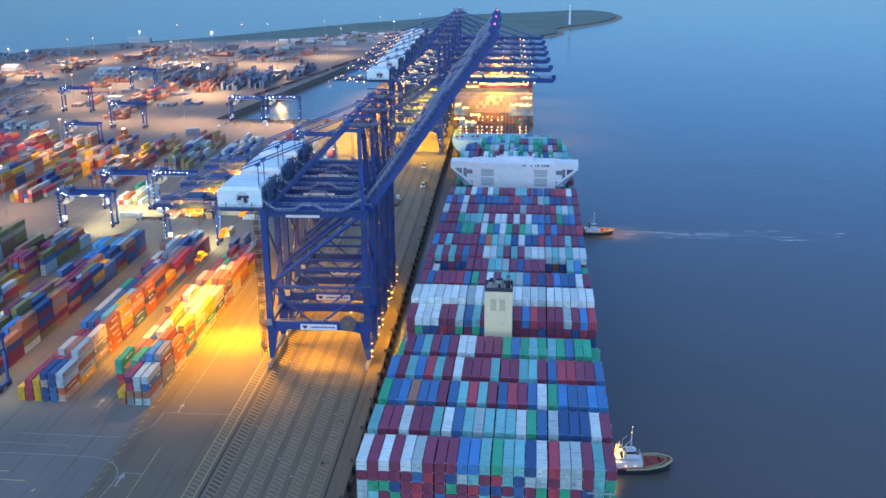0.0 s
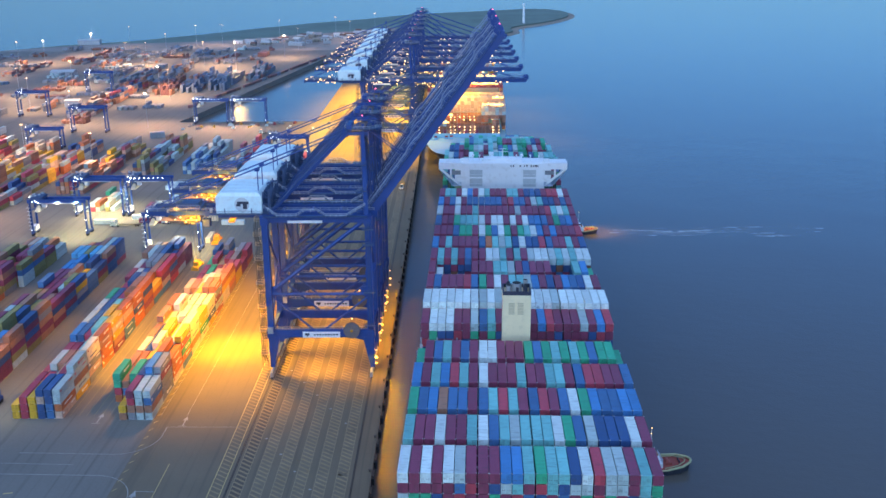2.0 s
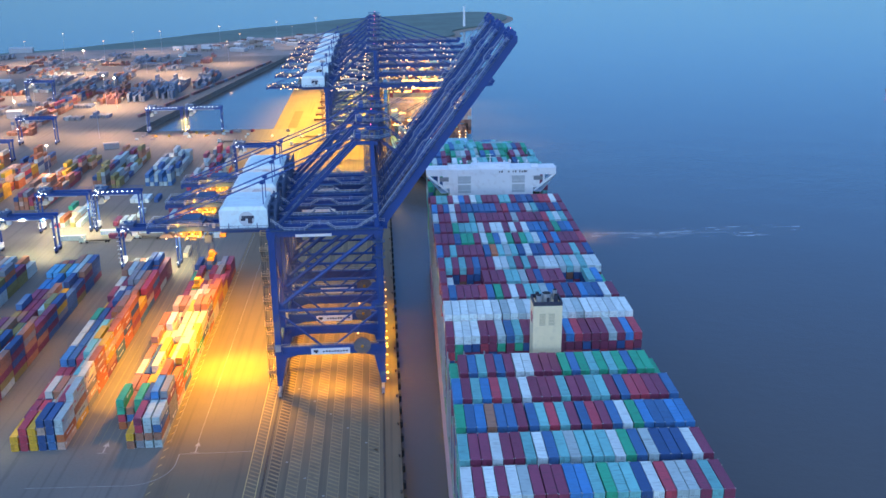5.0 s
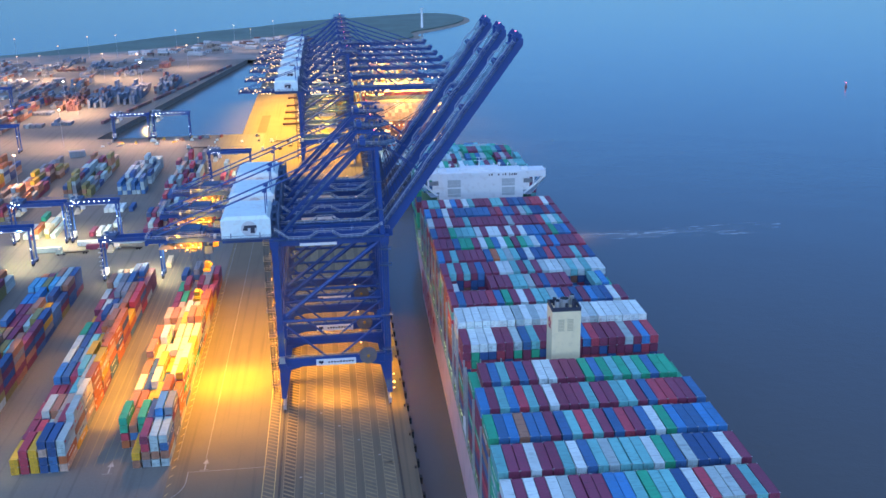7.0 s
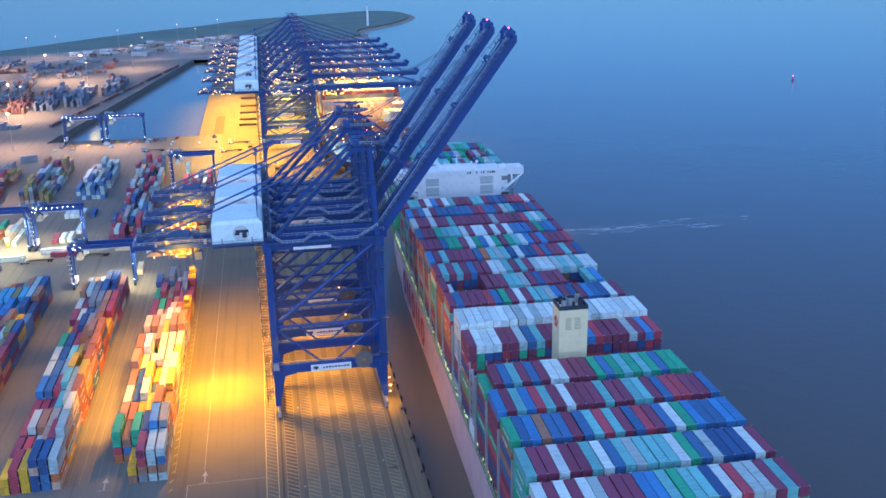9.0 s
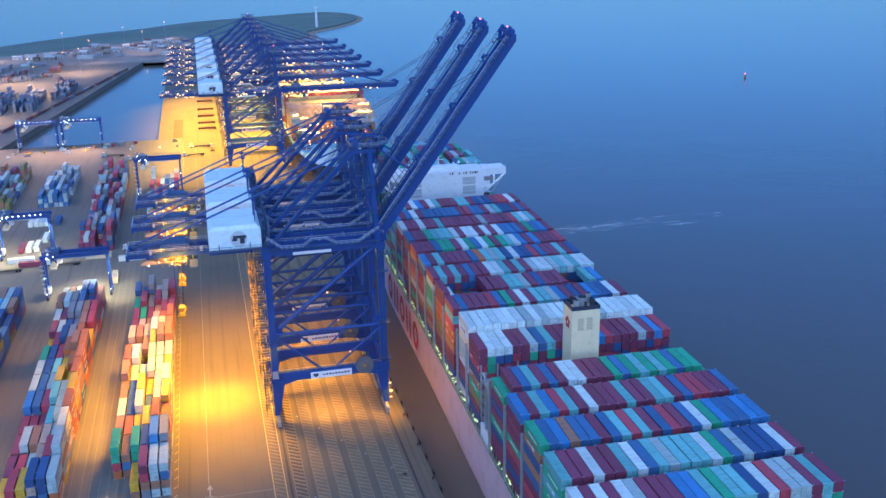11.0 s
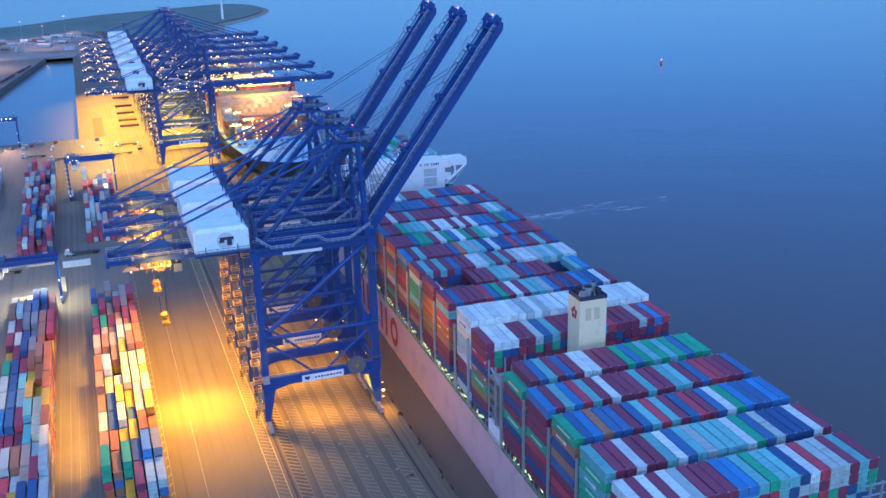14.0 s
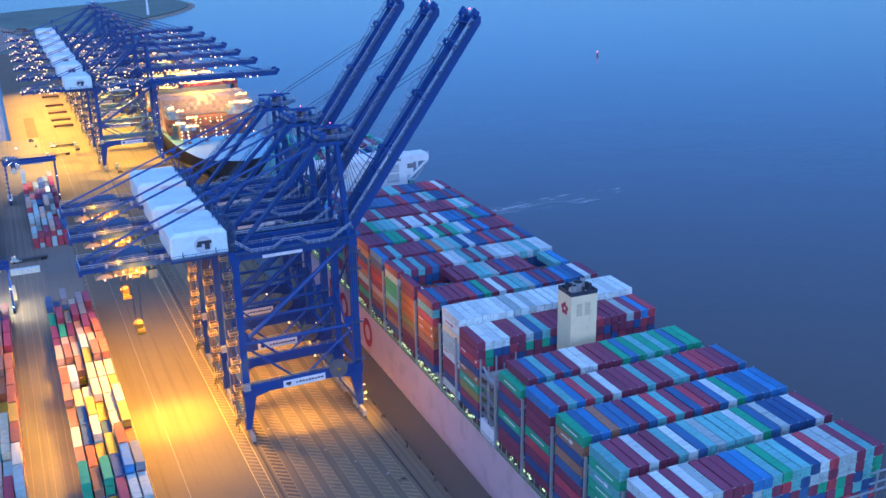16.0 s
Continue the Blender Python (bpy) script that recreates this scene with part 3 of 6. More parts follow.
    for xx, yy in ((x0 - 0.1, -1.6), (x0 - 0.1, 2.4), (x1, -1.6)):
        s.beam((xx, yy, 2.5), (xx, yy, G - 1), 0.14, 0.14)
    part("stair_tower", s, STAIR_SHADED, c, "zigzag steel access stairs")
    s = Solid()
    for i in range(n):
        s.ball((x1 - 0.2, -1.0, 5.6 + 4.4 * i), 0.10)
    tagged(part("stair_lamp", s, LAMP_SODIUM, c, "small lit lamps on the stairs"), kind="stuff")
    # trolley girders and backreach
    for y in (5.0, 13.0):
        s = Solid().beam((3.0, y, G + 0.4), (-52, y, G + 0.4), 1.1, 2.4).beam((-52, y, G + 0.7), (-76, y, G + 0.9), 0.95, 1.5)
        part("girder", s, B, c)
        e = -1.2 if y < 9 else 1.2
        s = Solid().box(-76, min(y, y + e), G + 1.6, -52.5, max(y, y + e), G + 1.7, 1).rail((-76, y + e, G + 1.7), (-52.5, y + e, G + 1.7)).rail((-35, y + e, G + 1.7), (2, y + e, G + 1.7))
        part("girder_rail", s, [HANDRAIL, CRANE_DARK], c)
    for x in (-76, -70, -56, -30, -20, -10, 0.5):
        part("cross_beam", Solid().beam((x, 5, G + 0.2), (x, 13, G + 0.2), 0.9, 1.6), B, c)
    rnd = random.Random(23)
    for j in range(12):
        bx, by = -75 + 1.85 * j, rnd.uniform(3.6, 12.6)
        w, d, h = rnd.uniform(0.6, 1.6), rnd.uniform(0.5, 1.6), rnd.uniform(0.5, 1.5)
        part("deck_locker", Solid().box(bx, by, G + 1.2, bx + w, by + d, G + 1.2 + h).box(bx + 0.08, by - 0.06, G + 1.3, bx + w - 0.08, by, G + 1.1 + h), (CRANE_DARK, REEL, CRANE_DARK, GALV)[j % 4], c)
    for x0, x1, y in ((-74, -62, 6.4), (-70, -55, 9.2), (-75, -58, 11.6)):
        part("cable_tray", Solid().beam((x0, y, G + 1.5), (x1, y, G + 1.5), 0.5, 0.18).rail((x0, y + 0.6, G + 1.5), (x1, y + 0.6, G + 1.5), 1.0, 2.0, 0.06), CRANE_DARK, c)
    part("end_rail", Solid().rail((-76, 3.8, G + 1.6), (-76, 14.2, G + 1.6)), HANDRAIL, c)
    part("name_board", Solid().box(-76.2, 5.5, G - 0.2, -76.0, 12.5, G + 0.9), SIGN_WHITE, c)
    # machinery house
    hx0, hx1, hy0, hy1, hz = -51.9, -36.2, 2.0, 22.2, G + 1.4
    H = 7.2
    h = part("machinery_house", Solid().box(hx0, hy0, hz, hx1, hy1, hz + H - 1.2).add(
        [(hx0, hy0, hz + H - 1.2), (hx1, hy0, hz + H - 1.2), (hx1, hy1, hz + H - 1.2), (hx0, hy1, hz + H - 1.2), (hx0 + 1.6, hy0 + 0.5, hz + H), (hx1 - 1.2, hy0 + 0.5, hz + H), (hx1 - 1.2, hy1 - 0.5, hz + H), (hx0 + 1.6, hy1 - 0.5, hz + H)],
        [(0, 1, 5, 4), (1, 2, 6, 5), (2, 3, 7, 6), (3, 0, 4, 7), (4, 5, 6, 7)]), HOUSE_WHITE, c, "white clad machinery house")
    s = Solid()
    for yy in (hy0 + 4.6, hy0 + 9.2, hy0 + 13.8, hy0 + 18.0):
        s.box(hx0 + 1.6, yy - 0.05, hz + H - 0.02, hx1 - 1.2, yy + 0.05, hz + H + 0.06)
    part("roof_seam", s, HOUSE_WHITE, h)
    s = Solid().tube((-43.0, hy0 - 0.06, hz + 3.1), (-43.0, hy0, hz + 3.1), 2.5, 20, 1)
    s.box(-44.6, hy0 - 0.1, hz + 3.3, -40.6, hy0 - 0.05, hz + 4.2).box(-44.9, hy0 - 0.1, hz + 2.5, -43.4, hy0 - 0.05, hz + 3.3).box(-42.6, hy0 - 0.1, hz + 1.6, -41.2, hy0 - 0.05, hz + 3.3)
    part("emblem", s, [INK, LOUVRE], h, "dark plain emblem on a pale grey disc")
    s = Solid().rail((hx0, hy0 - 1.2, hz), (hx1, hy0 - 1.2, hz)).rail((hx1 + 0.8, hy0, hz), (hx1 + 0.8, hy1, hz)).box(hx0, hy0 - 1.3, hz - 0.2, hx1, hy0, hz - 0.1)
    for xx in (hx0 + 3, hx0 + 12.2):
        s.beam((xx, hy0 - 0.4, hz - 0.1), (xx, hy0 - 0.4, hz + 1.8), 0.25, 0.2)
    part("house_railing", s, CRANE_DARK, h)
    for j in range(7):
        s = Solid()
        yy, z = hy0 + 0.2 + 3.1 * j, hz - 0.3 + 1.7 * (j % 4)
        s.box(hx1 + 0.1, yy, z, hx1 + 2.4, yy + 2.6, z + 0.15).box(hx1 + 0.1, yy + 0.3, z + 3.0, hx1 + 1.6, yy + 2.9, z + 3.15)
        s.rail((hx1 + 2.4, yy, z), (hx1 + 2.4, yy + 2.6, z), step=1.2, r=0.08).rail((hx1 + 2.4, yy, z), (hx1 + 0.2, yy, z), step=1.2, r=0.08)
        s.beam((hx1 + 1.4, yy + 0.4, z), (hx1 + 1.4, yy + 3.0, z + 1.8), 0.9, 0.2)
        s.beam((hx1 + 2.4, yy, G), (hx1 + 2.4, yy, G + 9.2), 0.35, 0.35).beam((hx1 + 0.3, yy + 1.5, G), (hx1 + 0.3, yy + 1.5, G + 8.6), 0.5, 0.5)
        part("service_platform", s, CRANE_DARK, c)
    # pylon, apex and stays
    Z = A - 1.9
    for y, yy in ((1.0, 4.8), (17.0, 13.2)):
        part("pylon_leg", Solid().beam((-0.6, y, G + 1), (-1.5, yy, Z + 0.8), 1.45, 1.35, 0, 1.2, 1.1), B, c)
        part("pylon_head", Solid().beam((-7.4, yy, Z), (0.6, yy, Z), 1.0, 1.2), B, c)
        part("back_tie", Solid().beam((-6.6, yy, Z), (-33.6, y + (0.9 if y < 9 else -0.9), G + 1.4), 1.0, 1.2, 0, 1.0, 1.1), B, c)
        e = -0.95 if y < 9 else 0.95
        s = Solid()
        a, b = Vector((-8.0, yy + e, Z + 0.9)), Vector((-32.6, y + e * 0.3, G + 2.6))
        s.beam(a, b, 0.7, 0.1).rail(a + Vector((0, e * 0.3, 0)), b + Vector((0, e * 0.3, 0)), 1.0, 2.0, 0.05)
        part("tie_walkway", s, CRANE_DARK, c)
        for o in (-0.5, 0.5):
            part("back_stay", Solid().tube((-2.6, yy + o, A + 0.2), (-74, (5 if y < 9 else 13) + o, G + 2.0), 0.18, 6), B, c)
        part("stay_post", Solid().beam((-37.6, 5 if y < 9 else 13, G + 8.4), (-37.6, 5 if y < 9 else 13, G + 16.2), 0.3, 0.3).box(-38.3, (4 if y < 9 else 12), G + 15.6, -36.9, (6 if y < 9 else 14), G + 16.3), B, c)
        s = Solid()
        for xx in (-3.4, -2.8):
            s.beam((xx, y + e, G + 1.5), (xx - 0.6, yy + e, Z), 0.12, 0.12)
        for q in range(20):
            f = (q + 0.5) / 20
            s.beam((-3.4 - 0.6 * f, y + e + (yy - y) * f, G + 1.5 + (Z - G - 1.5) * f), (-2.8 - 0.6 * f, y + e + (yy - y) * f, G + 1.5 + (Z - G - 1.5) * f), 0.08, 0.08)
        part("pylon_ladder", s, CRANE_DARK, c)
        for f in (0.3, 0.62):
            z, yc = G + 1 + (Z - G - 1) * f, y + (yy - y) * f
            part("pylon_platform", Solid().box(-4.2, min(yc, yc + 1.7 * e), z, -0.2, max(yc, yc + 1.7 * e), z + 0.1).rail((-4.2, yc + 1.7 * e, z + 0.1), (-0.2, yc + 1.7 * e, z + 0.1), 1.1, 1.4, 0.05), CRANE_DARK, c)
    for f in (0.3, 0.58, 0.86):
        z, a, b = G + 1 + (Z - G - 1) * f, 1.0 + 3.8 * f, 17.0 - 3.8 * f
        part("pylon_brace", Solid().tube((-0.6 - 0.9 * f, a, z), (-0.6 - 0.9 * f, b, z), 0.42), B, c)
    part("pylon_brace", Solid().beam((-1.2, 4.8, Z), (-1.2, 13.2, Z), 1.2, 1.5), B, c)
    part("pylon_brace", Solid().beam((-6.6, 4.8, Z), (-6.6, 13.2, Z), 0.9, 1.2), B, c)
    for a, b in ((1, 13.4), (17, 4.6)):
        part("pylon_cross", Solid().tube((-0.7, a, G + 1), (-1.2, b, G + 17), 0.26), B, c)
    s = Solid().prism([(-7.2, 4.4), (1.2, 3.4), (5.0, 7.6), (5.0, 10.4), (1.2, 14.6), (-7.2, 13.6)], A - 0.6, A - 0.35, 1)
    s.prism([(-3.4, 6.8), (0.6, 6.8), (1.6, 8.0), (1.6, 10.0), (0.6, 11.2), (-3.4, 11.2)], A + 1.9, A + 2.0)
    for x, y in ((-3.2, 7.0), (0.5, 7.0), (-3.2, 11.0), (0.5, 11.0)):
        s.beam((x, y, A - 0.4), (x, y, A + 1.9), 0.18, 0.18)
    for y in (6.0, 7.6, 10.4, 12.0):
        s.tube((-1.2, y - 0.3, A + 0.7), (-1.2, y + 0.3, A + 0.7), 1.05, 12, 2)
        s.box(-1.7, y - 0.45, A - 0.4, -0.7, y - 0.3, A + 1.2).box(-1.7, y + 0.3, A - 0.4, -0.7, y + 0.45, A + 1.2)
    s.box(-6.6, 4.0, A - 0.35, -4.8, 6.2, A + 1.2).box(-6.4, 9.6, A - 0.35, -5.0, 13.6, A + 0.8).box(1.4, 10.2, A - 0.35, 2.4, 11.4, A + 0.9).box(-3.0, 7.4, A + 2.0, -2.0, 8.6, A + 2.9)
    s.beam((-7.6, 9, A + 2.6), (3.6, 9, A + 2.2), 0.35, 0.5).beam((-1.6, 9, A + 1.4), (-1.6, 9, A + 3.0), 0.3, 0.3).beam((-7.4, 9, A - 0.4), (-7.4, 9, A + 2.6), 0.22, 0.22)
    ring = [(-7.2, 4.4), (1.2, 3.4), (5.0, 7.6), (5.0, 10.4), (1.2, 14.6), (-7.2, 13.6), (-7.2, 4.4)]
    for (xa, ya), (xb, yb) in zip(ring, ring[1:]):
        s.rail((xa, ya, A - 0.35), (xb, yb, A - 0.35), 1.0, 2.0, 0.06, 3)
    apex = part("apex_platform", s, [B, CRANE_DARK, REEL, GALV], c)
    part("beacon", Solid().ball((-1.6, 9, A + 3.3), 0.17), LAMP_RED, apex, "red aviation beacon")
    # boom
    h0, t1 = Vector((0.8 if raised else 2.6, 0, G + 0.6)), Vector((tip[0], 0, tip[1]))
    d = (t1 - h0).normalized()
    up = Vector((-d.z, 0, d.x))
    L = (t1 - h0).length
    at = lambda f, y, u=0.0: tuple(h0 + d * (L * f) + up * u + Vector((0, y, 0)))
    boom = part("boom", Solid().beam(at(0, 5.2), at(0.98, 5.2), 1.2, 2.9, 0, 1.2, 2.2).beam(at(0, 12.8), at(0.98, 12.8), 1.2, 2.9, 0, 1.2, 2.2), B, c, "blue twin-girder boom")
    for i in range(9):
        part("boom_tie", Solid().beam(at(0.04 + i * 0.115, 5.2), at(0.04 + i * 0.115, 12.8), 0.8, 1.2), B, boom)
    for f in (0.36, 0.62, 0.86):
        for y in (5.2, 12.8):
            s = Solid().beam(at(f - 0.018, y, 1.2), at(f - 0.006, y, 2.5), 0.6, 0.5).beam(at(f + 0.014, y, 1.2), at(f + 0.004, y, 2.5), 0.6, 0.5).beam(at(f - 0.012, y, 2.5), at(f + 0.008, y, 2.5), 0.7, 0.6)
            part("stay_bracket", s, B, boom)
        part("bracket_tie", Solid().beam(at(f, 5.6, 2.9), at(f, 12.4, 2.9), 0.4, 0.4), B, boom)
    s = Solid().beam(at(0.985, 4.6, 0.2), at(0.985, 13.4, 0.2), 1.6, 2.0)
    for y in (5.2, 12.8):
        s.beam(at(0.95, y, 1.0), at(0.995, y, 2.9), 0.8, 1.0).beam(at(0.975, y, 2.8), at(1.012, y, 2.8), 0.9, 0.9).tube(at(1.0, y - 0.4, 1.6), at(1.0, y + 0.4, 1.6), 0.9, 10)
    s.beam(at(0.99, 4.4, 2.9), at(0.99, 13.6, 2.9), 0.3, 0.3).beam(at(0.955, 4.4, 1.7), at(0.955, 13.6, 1.7), 1.8, 0.15)
    for y in (4.4, 6.7, 9.0, 11.3, 13.6):
        s.beam(at(0.99, y, 0.8), at(0.99, y, 2.9), 0.14, 0.14)
    part("boom_head", s, B, boom)
    s = Solid()
    for y in (3.9, 14.1):
        s.beam(at(0.02, y + (0.5 if y < 9 else -0.5), 1.6), at(0.97, y + (0.5 if y < 9 else -0.5), 1.6), 1.0, 0.12, 1)
        e = -1 if y < 9 else 1
        jog = [(0.02, 0), (0.33, 0), (0.345, 1.0), (0.395, 1.0), (0.41, 0), (0.59, 0), (0.605, 1.0), (0.655, 1.0), (0.67, 0), (0.83, 0), (0.845, 1.0), (0.89, 1.0), (0.905, 0), (0.97, 0)]
        for (f0, o0), (f1, o1) in zip(jog, jog[1:]):
            s.beam(at(f0, y + e * o0, 2.8 + 0.5 * o0), at(f1, y + e * o1, 2.8 + 0.5 * o1), 0.30, 0.30).beam(at(f0, y + e * o0, 2.2 + 0.5 * o0), at(f1, y + e * o1, 2.2 + 0.5 * o1), 0.1, 0.1)
        for i in range(30):
            s.beam(at(0.02 + i * 0.0327, y, 1.6), at(0.02 + i * 0.0327, y, 2.8), 0.17, 0.17)
        for i in range(11):
            f = 0.09 + 0.083 * i + 0.012 * (i % 3)
            s.beam(at(f, y, 1.4), at(f, y + e * (0.9 + 0.5 * (i % 2)), 2.1), 0.26, 0.36, 1)
    part("boom_walkway", s, [BOOM_RAIL, CRANE_DARK], boom, "walkway with handrails along the boom")
    if raised:
        part("boom_beacon", Solid().ball(at(1.01, 9, 2.6), 0.24), LAMP_RED, boom, "red beacon at the boom tip")
        for y in (7.2, 10.8):
            part("hoist_rope", Solid().tube((-1.0, y, A + 1.5), at(0.80, y, 2.2), 0.10, 5), CABLE, c)
            s = Solid().tube((-1, y - 1, A), at(0.30, y - 1.5, 3.2), 0.22, 6).tube(at(0.30, y - 1.5, 3.2), at(0.60, y - 1.5, 2.6), 0.2, 6)
            part("fore_stay", s, B, c, "folded fore stay")
        s = Solid()
        for j in range(5):
            s.tube((0.8 + 0.9 * j, 4.5 + j, G + 2), (-0.6, 6.5 + j, A - 3), 0.1, 5)
        part("rope_fall", s, CABLE, c)
        for j in range(8):
            part("luffing_rope", Solid().tube((0.8, 6.2 + 0.75 * j, A - 0.4), at(0.07 + 0.028 * j, 6.2 + 0.75 * j, 2.0), 0.09, 5), CABLE, c)
    else:
        for y in (6.2, 11.8):
            for f in (0.36, 0.86):
                part("fore_stay", Solid().tube((-1, y, A), at(f, y, 2.4), 0.26, 6), B, c)
    # trolley with cab and hanging spreader
    tx = trolley_x
    tr = part("trolley", Solid().box(tx - 4, 4.2, G + 1.7, tx + 4, 13.8, G + 2.6), CRANE_DARK, c, "trolley on the girders")
    part("winch_house", Solid().box(tx - 3, 6, G + 2.6, tx + 3, 12, G + 4.0), CRANE_DARK, tr)
    part("service_deck", Solid().box(tx - 5.2, 6.2, G - 2.4, tx + 3.2, 11.8, G - 1.9).box(tx - 4.6, 6.8, G - 1.9, tx - 1.6, 9.4, G - 0.9), STAIR_LIT, tr)
    for dx in (-3, 3):
        part("hanger", Solid().beam((tx + dx, 6.5, G + 2), (tx + dx, 6.5, G - 2), 0.5, 0.5), STAIR_LIT, tr)
    part("railing", Solid().rail((tx - 5.2, 6.2, G - 1.9), (tx + 3.2, 6.2, G - 1.9), r=0.1, step=1.4), STAIR_LIT, tr)
    part("railing", Solid().rail((tx - 4, 4.2, G + 2.6), (tx + 4, 4.2, G + 2.6)), GALV, tr)
    cab = part("operator_cab", Solid().box(tx + 4.0, 6.4, G - 4.6, tx + 6.4, 8.8, G - 2.0).beam((tx + 5, 7.5, G - 2.0), (tx + 5, 7.5, G + 1.6), 0.6, 0.6), CRANE_DARK, tr, "dark blue operator cab")
    rnd = random.Random(17)
    for j in range(13):
        bx, by, bz = tx + rnd.uniform(-4.6, 2.2), rnd.uniform(5.6, 11.0), G + rnd.uniform(-3.6, -0.4)
        w, d, h = rnd.uniform(0.5, 1.8), rnd.uniform(0.4, 1.4), rnd.uniform(0.3, 1.3)
        part("hoist_unit", Solid().box(bx, by, bz, bx + w, by + d, bz + h).box(bx + 0.1, by + 0.08, bz + h, bx + w * 0.6, by + d * 0.7, bz + h + 0.18).tube((bx + w, by + d / 2, bz + h / 2), (bx + w + 0.3, by + d / 2, bz + h / 2), 0.3 * h, 8), REEL, tr, "hoist machinery under the trolley")
    for j in range(5):
        part("hanger", Solid().beam((tx - 4 + 1.7 * j, 5.4, G - 3.4), (tx - 2.6 + 1.7 * j, 6.2, G + 0.6), 0.2, 0.2), REEL, tr)
    for dx, dy, dz in ((-5.0, 4.6, -1.5), (-3.0, 4.2, -0.6), (-1.2, 4.3, -2.2), (0.6, 4.4, -0.9), (2.4, 4.3, -1.7), (-8.0, 4.0, -2.1)):
        part("floodlight", Solid().box(tx + dx - 0.22, dy - 0.2, G + dz - 0.18, tx + dx + 0.22, dy + 0.2, G + dz + 0.18), LAMP_SODIUM if raised else LAMP_WARM, tr, "lit sodium floodlight")
    part("lamp_canopy", Solid().add([(tx - 10.4, 4.2, G - 1.9), (tx - 5.6, 4.2, G - 1.9), (tx - 5.6, 8.8, G - 1.9), (tx - 10.4, 8.8, G - 1.9), (tx - 8.8, 5.8, G - 0.7), (tx - 7.2, 5.8, G - 0.7), (tx - 7.2, 7.2, G - 0.7), (tx - 8.8, 7.2, G - 0.7)],
         [(3, 2, 1, 0), (0, 1, 5, 4), (1, 2, 6, 5), (2, 3, 7, 6), (3, 0, 4, 7), (4, 5, 6, 7)]), STAIR_LIT, tr, "small lit canopy beside the trolley")
    if drop:
        zt = G - drop
        s = Solid().box(tx - 1.0, 6.0, zt, tx + 1.0, 12.0, zt + 0.7).box(tx - 0.6, 5.4, zt - 0.1, tx + 0.6, 12.6, zt + 0.35).box(tx - 1.25, 5.2, zt - 0.5, tx + 1.25, 5.8, zt + 0.4).box(tx - 1.25, 12.2, zt - 0.5, tx + 1.25, 12.8, zt + 0.4).box(tx - 0.9, 7.4, zt + 0.7, tx + 0.9, 10.6, zt + 2.0)
        part("spreader", s, YELLOW, c, "yellow container spreader hanging on ropes")
        s = Solid()
        for dx, dy in ((-0.8, 7.6), (0.8, 7.6), (-0.8, 10.4), (0.8, 10.4)):
            s.tube((tx + dx, dy, zt + 2.0), (tx + dx * 1.5, dy, G - 1.5), 0.06, 4)
        part("hoist_line", s, CABLE, c)
    # lamps fixed to the frame
    if lamps:
        s = Solid()
        rnd = random.Random(7)
        for i in range(24):
            s.ball((3 + i * 2.9 + rnd.uniform(-2.5, 2.5), rnd.choice((4.0, 14.0)), G - 1.2 + rnd.uniform(0, 1.5)), rnd.uniform(0.2, 0.6))
        for i in range(34):
            s.ball((rnd.uniform(-34, -2), rnd.choice((-1.0, 5.0, 13.0)), G + rnd.uniform(-1.6, 2.5)), rnd.uniform(0.2, 0.6))
        for i in range(11):
            x, y, z = -75.5 + 2.1 * i, rnd.choice((3.6, 5.2, 12.8, 14.4)), G + rnd.uniform(-2.4, 2.6)
            for j in range(rnd.choice((1, 2, 2, 4))):
                s.ball((x + rnd.uniform(-1.4, 1.4), y + rnd.uniform(-1.2, 1.2), z + rnd.uniform(-0.8, 0.8)), rnd.uniform(0.2, 0.55))
        for i in range(38):
            s.ball((rnd.choice((0, XL - 2, XL - 2)), rnd.choice((-1.2, W - 1.2)), rnd.uniform(6, G - 4)), rnd.uniform(0.15, 0.32))
        tagged(part("frame_lighting", s, LAMP_WARM, c, "many small lit warm lamps"), kind="stuff")
    else:
        for y, z, r in ((-1.2, 4.2, 0.26), (-1.2, 6.4, 0.42), (-0.6, 9.0, 0.24), (W - 1.0, 5.0, 0.30), (W + 1.2, 7.2, 0.40), (W + 0.6, 11.0, 0.22)):
            part("leg_lamp", Solid().ball((1.7, y, z), r, n=8).beam((1.1, y, z), (1.7, y, z), 0.1, 0.1), LAMP_SODIUM, c, "lit sodium lamp at the waterside leg")
        part("portal_lamp", Solid().ball((-8.6, W - 1.2, P - 1.6), 0.35, n=8).beam((-8.6, W - 0.7, P - 1.4), (-8.6, W - 1.2, P - 1.6), 0.12, 0.12), LAMP_SODIUM, c, "lit sodium lamp under the portal beam")
    return c


CRANES = (2.8, 32.7, 62.5)
near_crane = crane(CRANES[0], drop=20.0)
for y in CRANES[1:]:
    copy_thing(near_crane, pose(0, y, 0))
far_crane = crane(368.0, G=49.5, A=76.0, tip=(81.0, 49.8), P=16.0, M=27.0, raised=False, lamps=True, trolley_x=12.0, drop=0)
for y in (424.0, 474.0, 520.0, 560.0, 604.0, 656.0):
    copy_thing(far_crane, pose(0, y, 0))

# ---- shipping containers ----
BW, BH, BL = 2.33, 2.60, 12.15
RAIL_TOP = 2.52


